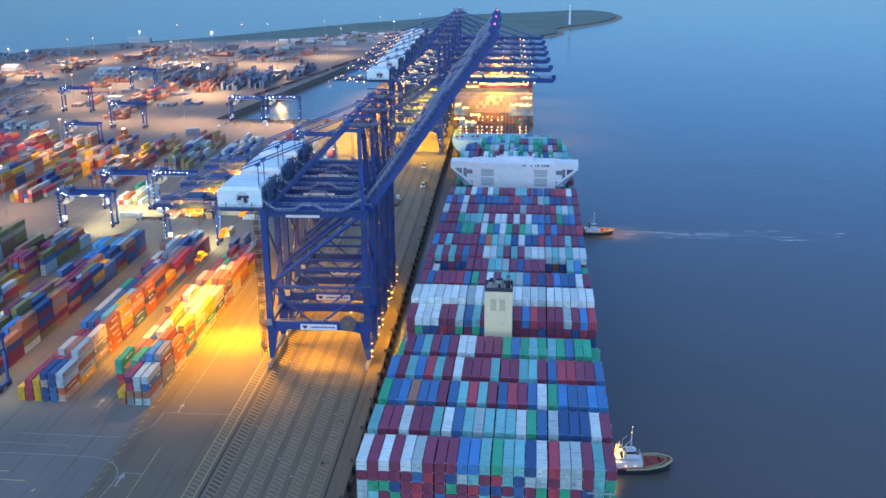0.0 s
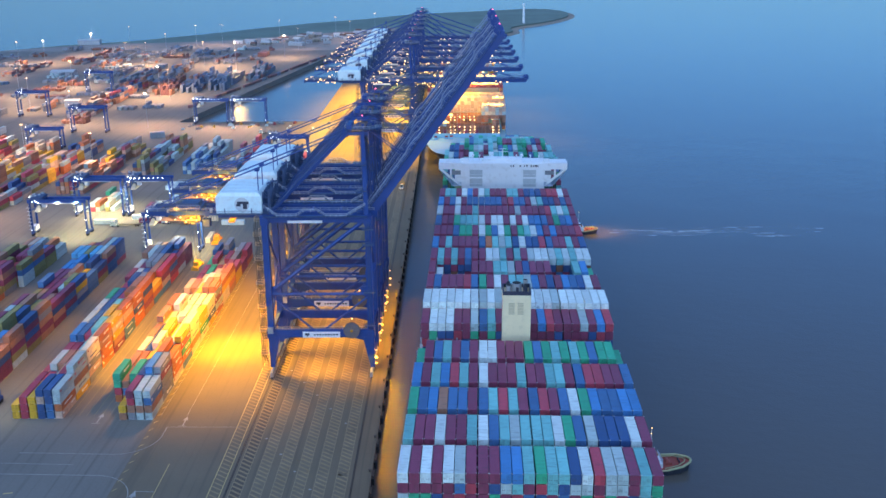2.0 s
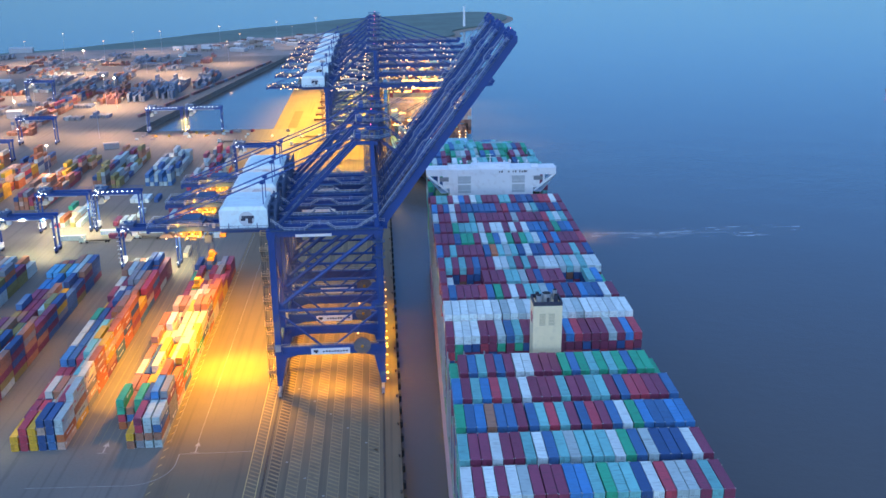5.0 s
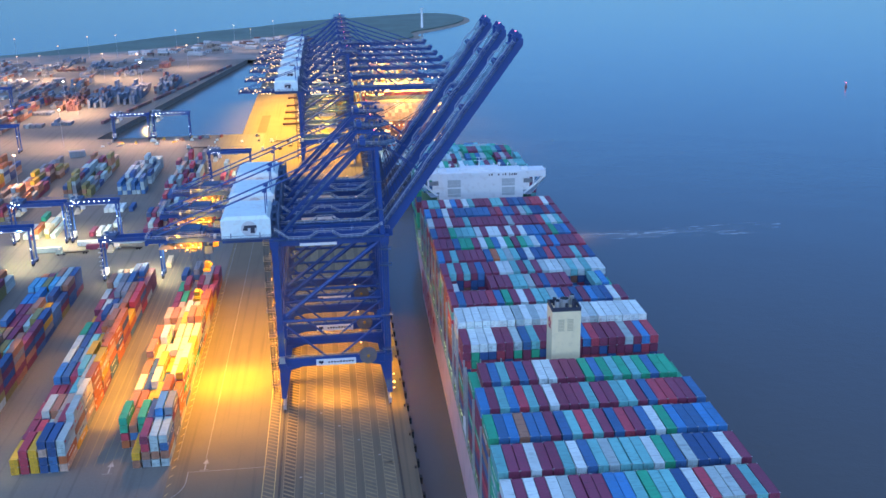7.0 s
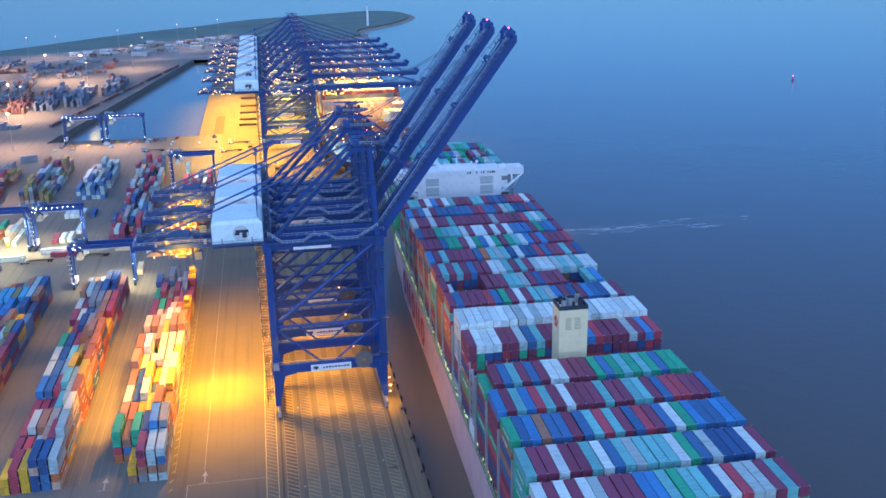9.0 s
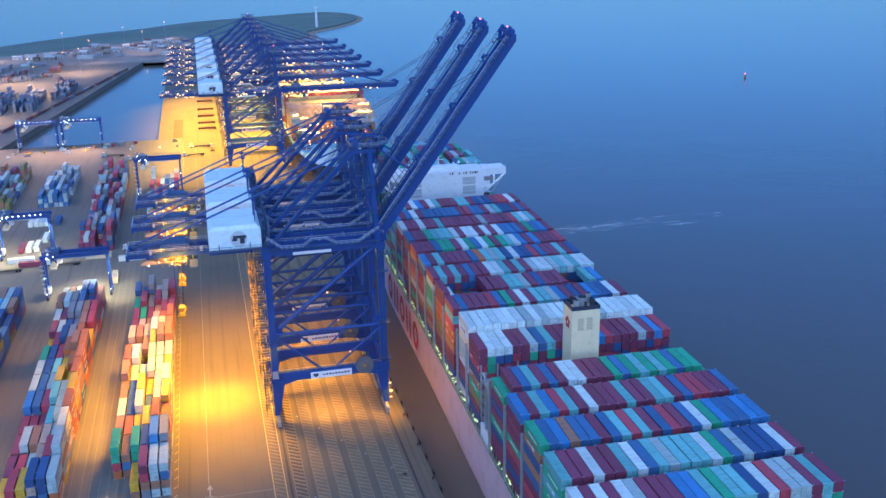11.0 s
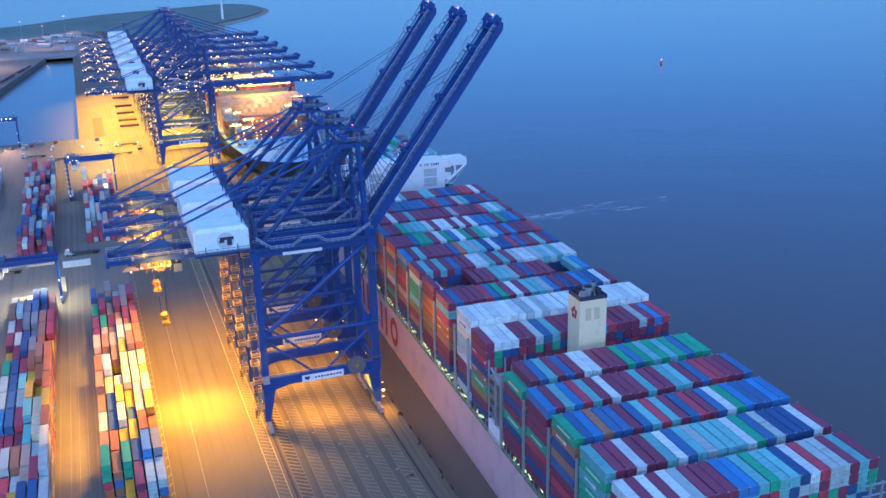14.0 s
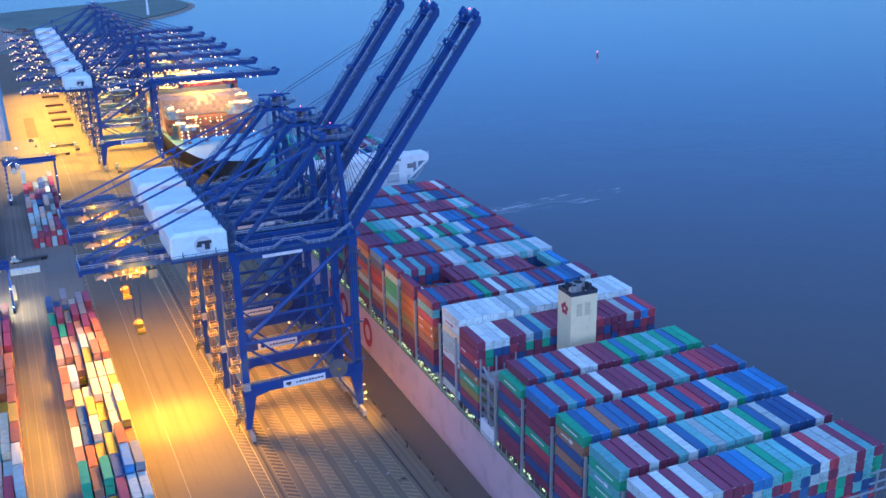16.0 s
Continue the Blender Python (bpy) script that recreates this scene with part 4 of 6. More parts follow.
def box_body(length, marked):
    """A container with corner posts, rails, sunk panels and castings; some with lettering shown as bars."""
    s = Solid()
    h, w = length / 2, BW / 2
    s.box(-w + 0.05, -h + 0.06, 0.12, w - 0.05, h - 0.06, RAIL_TOP - 0.04)
    for x in (-w, w - 0.12):
        for y in (-h, h - 0.16):
            s.box(x, y, 0.16, x + 0.12, y + 0.16, BH - 0.12)
            s.box(x - 0.005, y - 0.005, 0, x + 0.165, y + 0.175, 0.17, 1).box(x - 0.005, y - 0.005, BH - 0.12, x + 0.165, y + 0.175, BH, 1)
        s.box(x, -h + 0.16, 0.05, x + 0.12, h - 0.16, 0.18).box(x, -h + 0.16, RAIL_TOP - 0.11, x + 0.12, h - 0.16, RAIL_TOP)
    for y in (-h, h - 0.12):
        s.box(-w + 0.12, y, 0.05, w - 0.12, y + 0.12, 0.20).box(-w + 0.12, y, RAIL_TOP - 0.14, w - 0.12, y + 0.12, RAIL_TOP)
    if marked:
        for side in (-1, 1):
            x = side * (w - 0.03)
            for a, b, z0, z1 in marked:
                s.box(x - 0.01, a, z0, x + 0.01, b, z1, 2)
    return s


def door_leaf(length, x):
    """One leaf of the end doors, with a stepped panel."""
    s = Solid()
    y = -length / 2
    ring = lambda i, d: [(x + i, y + d, 0.18 + i), (x + 1.06 - i, y + d, 0.18 + i), (x + 1.06 - i, y + d, BH - 0.16 - i), (x + i, y + d, BH - 0.16 - i)]
    quads = [(4, 5, 1, 0), (5, 6, 2, 1), (6, 7, 3, 2), (7, 4, 0, 3), (8, 12, 13, 9), (9, 13, 14, 10), (10, 14, 15, 11), (11, 15, 12, 8), (12, 15, 14, 13)]
    rim = [(4, 8, 9, 5), (5, 9, 10, 6), (6, 10, 11, 7), (7, 11, 8, 4)]
    corners = ring(0, 0.06) + ring(0, 0.015) + ring(0.06, 0.015) + ring(0.10, 0.045)
    s.add(corners, quads).add(corners, rim, 1)
    for k in (0.28, 0.70):
        s.box(x + k, y - 0.03, 0.2, x + k + 0.05, y + 0.02, BH - 0.2, 1)
        s.box(x + k - 0.05, y - 0.05, 1.0, x + k + 0.12, y + 0.0, 1.12, 2)
    return s


MARKS = [((-3.5, 3.0, 1.15, 1.55),), ((-1.6, -0.2, 0.9, 1.8), (0.1, 3.6, 1.1, 1.5)), ((2.0, 5.2, 1.6, 1.95), (-5.2, -4.2, 1.2, 1.9)), ()]
BOX_MESH = {}


def container(colour, length, m, group, mark=3, doors=False, where="", name="deck_container"):
    key = (colour, length, mark)
    if key not in BOX_MESH:
        ink = MARKING if colour not in "wpc" else BOX["r" if mark else "B"]
        BOX_MESH[key] = (box_body(length, MARKS[mark]).mesh("shipping_container", [BOX[colour], STEEL_EDGE, ink]), [door_leaf(length, x).mesh("door", [BOX[colour], BOX[colour], DOOR_SEAL]) for x in (-1.08, 0.02)])
    ob = new(name, BOX_MESH[key][0])
    ob.matrix_world = m
    size = "forty-foot" if length > 8 else "twenty-foot"
    tagged(ob, PAINT_NAME[colour] + " corrugated steel " + size + " container " + where, "container", group)
    if doors:
        for leaf in BOX_MESH[key][1]:
            d = new("door", leaf)
            d.parent = ob
    return ob


BOX_KEYS = list(PAINT)
BOX_SLOTS = [BOX[k] for k in BOX_KEYS]


def plain_box(s, colour, x, y, z, length=BL, turn=None):
    """One container of a joined far stack: body with a rim round a sunk roof."""
    k = BOX_KEYS.index(colour)
    h, w = length / 2, BW / 2
    p = lambda a, b, c: tuple(turn @ Vector((x + a, y + b, z + c))) if turn else (x + a, y + b, z + c)
    i, t = 0.12, RAIL_TOP - 0.05
    v = [p(-w, -h, 0.03), p(w, -h, 0.03), p(w, h, 0.03), p(-w, h, 0.03), p(-w, -h, RAIL_TOP), p(w, -h, RAIL_TOP), p(w, h, RAIL_TOP), p(-w, h, RAIL_TOP), p(-w + i, -h + i, t), p(w - i, -h + i, t), p(w - i, h - i, t), p(-w + i, h - i, t)]
    s.add(v, [(0, 1, 5, 4), (1, 2, 6, 5), (2, 3, 7, 6), (3, 0, 4, 7), (4, 5, 9, 8), (5, 6, 10, 9), (6, 7, 11, 10), (7, 4, 8, 11), (8, 9, 10, 11)], k)

# ---- the near container ship ----
SHIP = pose(49.2, 0, 0, 0, 0, -1.35)
ship = root("container_ship", SHIP, "very large container ship with grey-pink hull, stacked deck cargo", "ship")
DECK = 11.5


def hull(sections, z0, z1, slot_side=0, slot_deck=1, slot_upper=0):
    """A hull lofted through stations (y, half width at the deck, half width at the water, sheer)."""
    s = Solid()
    rings = []
    for y, a, b, sheer, rake in sections:
        rings.append([(-a, y + rake, z1 + sheer), (-(a + b) / 2 - 0.12 * (a - b), y + rake * 0.45, (z0 + z1) / 2 + 1), (-b, y, z0), (b, y, z0), ((a + b) / 2 + 0.12 * (a - b), y + rake * 0.45, (z0 + z1) / 2 + 1), (a, y + rake, z1 + sheer)])
    n = len(rings[0])
    s.v = [p for r in rings for p in r]
    for k in range(len(rings) - 1):
        i0, i1 = k * n, (k + 1) * n
        for i in range(n - 1):
            s.f.append((i0 + i, i0 + i + 1, i1 + i + 1, i1 + i))
            s.s.append(slot_upper if i in (0, n - 2) else slot_side)
        s.f.append((i0, i0 + n - 1, i1 + n - 1, i1))
        s.s.append(slot_deck)
    for k in (0, (len(rings) - 1) * n):
        s.f.append(tuple(k + i for i in range(n)))
        s.s.append(slot_side)
    return s


STATIONS = [(-160, 28.5, 24, 0, 0), (-150, 29.6, 27, 0, 0), (-110, 29.4, 29.4, 0, 0), (110, 29.4, 29.4, 0, 0), (150, 29.6, 27.5, 0, 0), (185, 28.5, 20, 1.0, 1), (210, 25, 11, 2.5, 3), (228, 17, 4, 4.0, 6), (236, 7, 1.0, 5.0, 9), (239, 1.2, 0.3, 5.5, 11)]
part("hull", hull(STATIONS, -9, DECK), [HULL, DECK_GREEN], ship, "grey-pink painted steel hull")
# rail, stanchions and glowing passage lumps along the deck edge
s = Solid()
for x in (-29.3, 29.3):
    s.rail((x, -155, DECK), (x, 150, DECK), 1.2, 2.5, 0.06)
    for i in range(100):
        s.beam((x * 0.985, -155 + 3.05 * i, DECK), (x * 0.985, -155 + 3.05 * i, DECK + 2.9), 0.16, 0.16)
    s.box(min(x * 0.985, x * 0.94), -155, DECK + 2.9, max(x * 0.985, x * 0.94), 150, DECK + 3.05)
part("deck_rail", s, GALV, ship, "grey deck rail and passage stanchions")
# passage lamps and lit clutter, their light put into glowing lumps
s = Solid()
rnd = random.Random(3)
for i in range(500):
    y, z = -152 + 0.6 * i + rnd.uniform(-0.5, 0.5), DECK + rnd.uniform(0.2, 2.0)
    if noise.noise((y * 0.11, 0, 4)) < -0.2 or rnd.random() < 0.25:
        continue
    s.box(-28.85, y, z, -28.6 + rnd.uniform(0, 0.5), y + rnd.uniform(0.15, 0.9), z + rnd.uniform(0.12, 0.55))
tagged(part("passage_lamp", s, PASSAGE_GLOW, ship, "yellow-green glowing lumps for passage lamps and lit clutter"), kind="stuff")
s = Solid()
for i in range(150):
    y = -152 + 2.0 * i + rnd.uniform(-0.6, 0.6)
    x = -28.9 + rnd.uniform(0, 1.2)
    z = DECK
    s.box(x - 0.25, y - 0.3, z, x + 0.25, y + 0.3, z + rnd.uniform(0.5, 1.6))
tagged(part("deck_fitting", s, DECK_GREEN, ship, "small green deck fittings and vents"), kind="stuff")
# company lettering on the hull side, shown as plain red shapes
for j, y in enumerate((50, 64, 78, 92, 106)):
    s = Solid()
    x = -29.66
    if j % 2 == 0:
        for a in range(16):
            t0, t1 = 6.283 * a / 16, 6.283 * (a + 1) / 16
            q = lambda t, r: (x, y + r * 0.9 * math.cos(t), 3.6 + r * math.sin(t))
            s.add([q(t0, 5.6), q(t1, 5.6), q(t1, 3.0), q(t0, 3.0)], [(0, 1, 2, 3)])
    else:
        s.box(x - 0.02, y - 4.6, -2, x, y - 2.2, 9.2).box(x - 0.02, y + 2.2, -2, x, y + 4.6, 9.2)
    part("hull_lettering", s, HULL_RED, ship, "large plain red shape on the hull side")

ROWS = [  # near edge along the ship, tiers, colours of the top boxes from the quay side out
    (-128.2, 9, "wmwmwpmmmlltgttBwrppmtm"),
    (-113.2, 9, "tmmwmmtwbtptttwgbpBBBwm"),
    (-98.2, 9, "gblkbbmbtrtmbrmbwglbbll"),
    (-83.2, 9, "lmtlrtmwmmmtmmttmbrrmmb"),
    (-68.0, 9, "gmbtmbmwwmmmgbgtgtgbggg"),
    (-43.0, 9, "mwwwmmpbtmmmmmlrmmmpmlr"),
    (-30.8, 10, "wwwwwwwpwpwwwwwwpwwwwww"),
    (-11.2, 9, "mbmmmrbgmwmttplmBmlbBwm"),
    (3.5, 9, "mw....mmmttpmBmmm...tlg"),
    (18.2, 9, "mtmtmbmmwwtmtmpwwptptww"),
    (32.9, 9, "lmtmmmmbotptBwBBrbmmtmB"),
    (47.6, 9, "mmmbggmwgbwgmgtwlmlmmmr"),
    (62.2, 9, "bmmgtttwmwwmwmwblbmgblm"),
    (76.9, 9, "wmmwmmtmmmmmmpmmmmrtwtm"),
    (91.6, 9, "lmbwmbbbbbbmrbbmptBBmbm"),
    (106.3, 9, "mttmwlmwtmmmttmBbBmrrwm"),
]
CARGO_Z, TIER = 14.3, 2.61
COL = 2.525


def column(c):
    """Where a column stands across the ship: boxes close together, wider gaps between the hatch covers."""
    return (c - 11) * 2.495 + 0.20 * sum((c > 6, c > 11, c > 16)) - 0.30

SIDE = "mmmrrbBBbggtBmt"
# row 6's cream and row 7's orange hold sodium light put into the paint
SIDES = {1: "gtggBmtm", 2: "kBkbmrmB", 3: "mmmgrmBm", 4: "mBmgBmmB", 5: "mrBkgvmB", 6: "wcppwmmB", 7: "trookmmB", 8: "mooovkmm", 9: "pggtvmkB", 10: "BmrmhkmB", 11: "kBrkpmgm", 12: "mBmrkmBm", 13: "rmkBgmmp"}
rnd = random.Random(11)
stuff = Solid()
for k, (y, tiers, tops) in enumerate(ROWS):
    yc = y + BL / 2
    for c, top in enumerate(tops):
        x = column(c) - 0.09 * max(0, 5 - k)
        n = tiers
        if k == 4 and c in (0, 22):
            n -= 1
        if top == ".":
            n -= 2
            top = rnd.choice("mbn")
        if k == 8 and c in (1, 22):
            n -= 1
        jitter = rnd.uniform(-0.05, 0.05)
        for t in range(n):
            is_top = t == n - 1
            outer = c == 0
            if not (is_top or outer or (k == 0) or (k in (5, 6) and t >= 5) or (k == 3 and t >= 6) or c == 22 or k == 9):
                continue
            colour = top if is_top else rnd.choice("pwpwe" if (k == 6 and outer) else "ormrkm" if (k == 5 and outer) else "okrorm" if (k == 7 and outer) else "mmrmmmBg" if k == 5 else "BBmBbmn" if k == 9 else ("mmrmmrBbtmpmg" if k == 0 else SIDE))
            if outer and not is_top and k in SIDES and n - 2 - t < len(SIDES[k]):
                colour = SIDES[k][n - 2 - t]
            sink = 0.6 * (k == 6) * t / 9
            m = SHIP @ pose(x + rnd.uniform(-0.03, 0.03), yc + jitter, CARGO_Z + TIER * t - sink + (rnd.uniform(-0.10, 0.06) if is_top else 0), 0, 0, rnd.uniform(-0.12, 0.12))
            if (is_top and k < 9) or (k == 0 and t >= n - 3) or (outer and k < 9 and t > 2):
                container(colour, BL, m, "deck cargo", (0 if colour == "g" else rnd.choice((1, 3, 3, 3, 2, 3))) if outer else 3, doors=(k < 8 and is_top or k in (0, 5) and t >= n - 4), where="in the ship's deck stack")
            else:
                plain_box(stuff, colour, x, yc + jitter, CARGO_Z + TIER * t)
thing("cargo_stack", stuff, BOX_SLOTS, "rows of stacked maroon, blue, white and green containers", "containers", kind="stuff", at=SHIP.copy())
# hatch covers under the rows, and lashing bridges between them
for k, (y, tiers, tops) in enumerate(ROWS):
    part("hatch_cover", Solid().box(-28.6, y - 0.6, DECK + 0.05, 28.6, y + BL + 0.6, CARGO_Z - 0.02), HATCH, ship)
    s = Solid()
    yb = y + BL + 1.25 if k != 5 else y + BL + 1.8
    hgt = CARGO_Z + 6.5 * TIER
    for z in (CARGO_Z + 2.6, CARGO_Z + 7.8, hgt):
        s.box(-29.3, yb - 0.45, z - 0.1, 29.3, yb + 0.45, z + 0.1)
    bridge = part("lashing_bridge", s, GALV, ship, "grey steel lashing bridge")
    for c in range(0, 24, 3):
        x = (c - 11.5) * COL
        part("post", Solid().beam((x, yb, DECK), (x, yb, hgt), 0.32, 0.5), GALV, bridge)
    for x in (-29.25, 29.25):
        part("post", Solid().beam((x, yb, DECK), (x, yb, hgt + 2.4), 0.55, 0.7), GALV, bridge)
# stern lashing frame and casing frame by the funnel
s = Solid()
for x in (-27, -20, -10, 0, 10, 20, 24, 27):
    s.beam((x, -131.5, DECK), (x, -131.5, CARGO_Z + 15), 0.35, 0.4)
for x in (24, 27):
    s.beam((x, -131.5, DECK), (x, -131.5, CARGO_Z + 20), 0.35, 0.4)
for z in (CARGO_Z + 2.6, CARGO_Z + 5.2, CARGO_Z + 10.4, CARGO_Z + 15):
    s.beam((-27, -131.5, z), (27, -131.5, z), 0.5, 0.25)
for z in (CARGO_Z + 17, CARGO_Z + 19.6):
    s.beam((22, -131.5, z), (28, -131.5, z), 0.4, 0.2)
part("stern_frame", s, GALV, ship, "grey lattice frame aft of the stacks")
s = Solid()
for y in (-54.4, -49.5, -44.6):
    for x in (-28.8, -24, -18):
        s.beam((x, y, DECK), (x, y, CARGO_Z + 7.4 * TIER), 0.4, 0.4)
for i in range(6):
    z = DECK + 3 + 2.9 * i
    s.box(-29, -54.6, z, -17.5, -44.4, z + 0.12)
    s.rail((-29, -54.6, z), (-29, -44.4, z), 1.0, 1.2, 0.05)
    s.beam((-28.6, -53.2 if i % 2 else -45.8, z), (-28.6, -45.8 if i % 2 else -53.2, z + 2.9), 0.6, 0.12)
part("casing_frame", s, GALV, ship, "grey stairs and platforms beside the engine casing")
part("casing", Solid().box(-16, -54.2, DECK, 16, -43.8, 29.0), RECESS, ship, "grey engine casing")
part("provision_house", Solid().box(-29.2, -54.4, DECK, -25.6, -45.2, DECK + 4.6), SHIP_WHITE, ship)
# funnel
fx0, fx1, fy0, fy1, fz = -4.6, 3.6, -51.0, -43.9, 49.8
s = Solid().box(fx0, fy0, 29.0, fx1, fy1, fz)
f = part("funnel", s, CREAM, ship, "cream funnel casing with a dark rim")
s = Solid()
for x0, x1, y0, y1 in ((fx0, fx1, fy0, fy0 + 0.35), (fx0, fx1, fy1 - 0.35, fy1), (fx0, fx0 + 0.35, fy0 + 0.35, fy1 - 0.35), (fx1 - 0.35, fx1, fy0 + 0.35, fy1 - 0.35)):
    s.box(x0 - 0.02, y0 - 0.02, fz, x1 + 0.02, y1 + 0.02, fz + 1.1)
part("rim", s, INK, f, "dark rim")
for x, y, r, z in ((-2.9, -49.4, 0.75, 2.6), (-2.9, -45.6, 0.55, 2.2), (-0.5, -47.4, 1.5, 2.6), (1.9, -49.5, 0.6, 2.5), (2.1, -45.6, 0.7, 2.9), (-0.4, -50.1, 0.4, 2.0), (2.2, -47.6, 0.5, 2.2)):
    part("exhaust_pipe", Solid().tube((x, y, fz), (x, y, fz + z), r, 12).tube((x, y, fz + z), (x, y, fz + z + 0.05), r * 0.85, 12, 1), [GALV if r > 0.65 else INK, RUBBER], f)
VENT = material("vent_paint", (0.50, 0.42, 0.27), 0.6)
for x in (-2.0, 0.6):
    s = Solid()
    for j in range(8):
        s.box(x - 0.85, fy0 - 0.06, fz - 5.9 + 0.46 * j, x + 0.85, fy0, fz - 5.6 + 0.46 * j)
    part("vent_grille", s, VENT, f, "louvred vent grille")
s = Solid()
for i in range(5):
    a = 6.283 * i / 5 + 0.3
    s.tube((fx0 - 0.05, -47.6 + 1.15 * math.cos(a), fz - 4.4 + 1.15 * math.sin(a)), (fx0, -47.6 + 1.15 * math.cos(a), fz - 4.4 + 1.15 * math.sin(a)), 0.72, 10)
part("emblem", s, HULL_RED, f, "plain red round emblem")
# bridge house
BY = 136.0
s = Solid().box(-19.5, BY - 3.5, DECK, 19.5, BY + 9, 46.0)
s.box(-30.2, BY - 3.0, 43.2, 30.2, BY + 6.0, 46.2).box(-9, BY + 1, 46.2, 9, BY + 6, 47.4)
br = part("bridge_house", s, SHIP_WHITE, ship, "white bridge house with long wings")
for e in (-1, 1):
    s = Solid().add([(e * 30.2, BY - 3.0, 43.2), (e * 19.5, BY - 3.0, 43.2), (e * 19.5, BY - 3.0, 35.0), (e * 23.5, BY - 3.0, 35.0), (e * 30.2, BY + 6, 43.2), (e * 19.5, BY + 6, 43.2), (e * 19.5, BY + 6, 35.0), (e * 23.5, BY + 6, 35.0)],
                    [(0, 3, 7, 4), (3, 2, 6, 7)])
    s.box(min(e * 19.5, e * 22.6), BY - 3.0, 37.2, max(e * 19.5, e * 22.6), BY - 2.6, 43.2)
    s.beam((e * 29.5, BY - 2.8, 43.4), (e * 20, BY - 2.8, 35.6), 0.9, 0.9).beam((e * 24.5, BY - 2.8, 43.2), (e * 24.5, BY - 2.8, 39), 0.8, 0.8)
    part("wing_bracket", s, SHIP_WHITE, br)
    for z0, z1 in ((35.0, 38.9), (39.6, 43.0)):
        o = part("opening", Solid().box(e * 12.6 - 3.0, BY - 3.56, z0, e * 12.6 + 3.0, BY - 3.5, z1), RECESS, br, "recessed grey louvred opening")
        part("slat", Solid().box(e * 12.6 - 3.0, BY - 3.66, z0 + (z1 - z0) / 3, e * 12.6 + 3.0, BY - 3.56, z0 + (z1 - z0) / 3 + 0.12), SHIP_WHITE, o)
    part("opening", Solid().box(min(e * 19.8, e * 25.0), BY - 3.06, 40.6, max(e * 19.8, e * 25.0), BY - 3.0, 42.6), BOX["e"], br, "dark opening in the bridge wing")
s = Solid()
for j in (0, 1, 4, 6, 7, 9, 10, 11, 12):
    s.box(3.6 + 1.05 * j, BY - 3.58, 44.5, 4.0 + 1.05 * j + 0.2 * (j % 3), BY - 3.5, 45.3 + 0.15 * (j % 2))
part("name_bars", s, INK, br, "dark unreadable name lettering bars")
s = Solid()
for j in range(26):
    s.box(-29 + 2.25 * j, BY + 6.0, 44.2, -27.2 + 2.25 * j, BY + 6.05, 45.6)
part("window", s, GLASS_DARK, br)
s = Solid().beam((0, BY + 4, 47.4), (0, BY + 4, 51.5), 0.5, 0.5, 0, 0.25, 0.25).beam((-2.6, BY + 4, 50.2), (2.6, BY + 4, 50.2), 0.18, 0.18).beam((-1.6, BY + 4, 51.6), (1.6, BY + 4, 51.6), 0.25, 0.18)
part("mast", s, SHIP_WHITE, br, "white radar mast")
for x, r in ((-14, 0.7), (-11, 0.45), (-6, 0.5), (6.5, 0.5), (9, 0.8), (13, 0.5), (17, 0.4)):
    part("aerial", Solid().tube((x, BY + 1.5, 46.2), (x, BY + 1.5, 48.4), 0.14, 6).ball((x, BY + 1.5, 48.6 + r * 0.5), r, n=8), SHIP_WHITE, br, "white aerial dome on a post")
for x0, x1, z in ((-20, -16, 47.6), (-10, -8, 47.2), (4, 6, 47.0), (19, 22, 47.4), (-27, -25, 47.0)):
    part("deck_locker", Solid().box(x0, BY - 0.5, 46.2, x1, BY + 1.6, z), SHIP_WHITE, br)
s = Solid()
s.rail((-30, BY - 3, 46.2), (30, BY - 3, 46.2), 1.1, 2.0, 0.05)
part("railing", s, SHIP_WHITE, br)
# stacks forward of the bridge
stuff = Solid()
for k in range(6):
    y = 148.5 + 14.7 * k
    half = (11, 11, 11, 10, 8, 6)[k]
    tiers = (9, 10, 10, 10, 9, 8)[k]
    for c in range(-half, half + 1):
        n = tiers - (1 if rnd.random() < 0.25 else 0) - (1 if abs(c) == half else 0)
        for t in range(n):
            if t < n - 2 and abs(c) < half:
                continue
            plain_box(stuff, rnd.choice("ttggpmmtgbBmw"), c * COL, y + BL / 2, CARGO_Z + 1.5 + 0.5 * k + TIER * t)
thing("forward_cargo_stack", stuff, BOX_SLOTS, "stacked green, teal and maroon containers forward of the bridge", "containers", kind="stuff", at=SHIP.copy())

# ---- second ship, under the working cranes ----
SHIP2 = pose(38.0, 0, 0)
ship2 = root("container_ship", SHIP2, "container ship with pale blue bow and brightly lit deck cargo", "ship")
STATIONS2 = [(309, 0.8, 0.3, 2.8, -10), (311, 7.5, 0.5, 2.8, -9), (314, 14.5, 0.8, 2.8, -8), (318.5, 20.2, 1.4, 2.7, -7), (327, 23.8, 3, 2.6, -5.5), (341, 26.8, 6, 2.4, -3), (357, 28.6, 11, 2, -1.5), (373, 29.2, 17, 1, 0), (400, 29.2, 25, 0, 0), (430, 29.2, 29.0, 0, 0), (690, 29.2, 29.0, 0, 0), (720, 28.0, 25, 0, 0)]
part("hull", hull(STATIONS2, -9, 9.0), [HULL_DARK, HULL_PALE], ship2, "dark hull with pale blue foredeck")
for x, y in ((-25, 357), (-21.5, 358), (-14, 359), (-10.5, 360), (3, 359), (7, 360), (19, 358)):
    part("winch", Solid().box(x - 1.4, y - 0.9, 11.2, x + 1.4, y + 0.9, 12.4).tube((x - 1.1, y, 12.8), (x + 1.1, y, 12.8), 0.8, 10, 1), [HULL_PALE, DECK_RED], ship2, "mooring winch on the forecastle")
b = Solid()
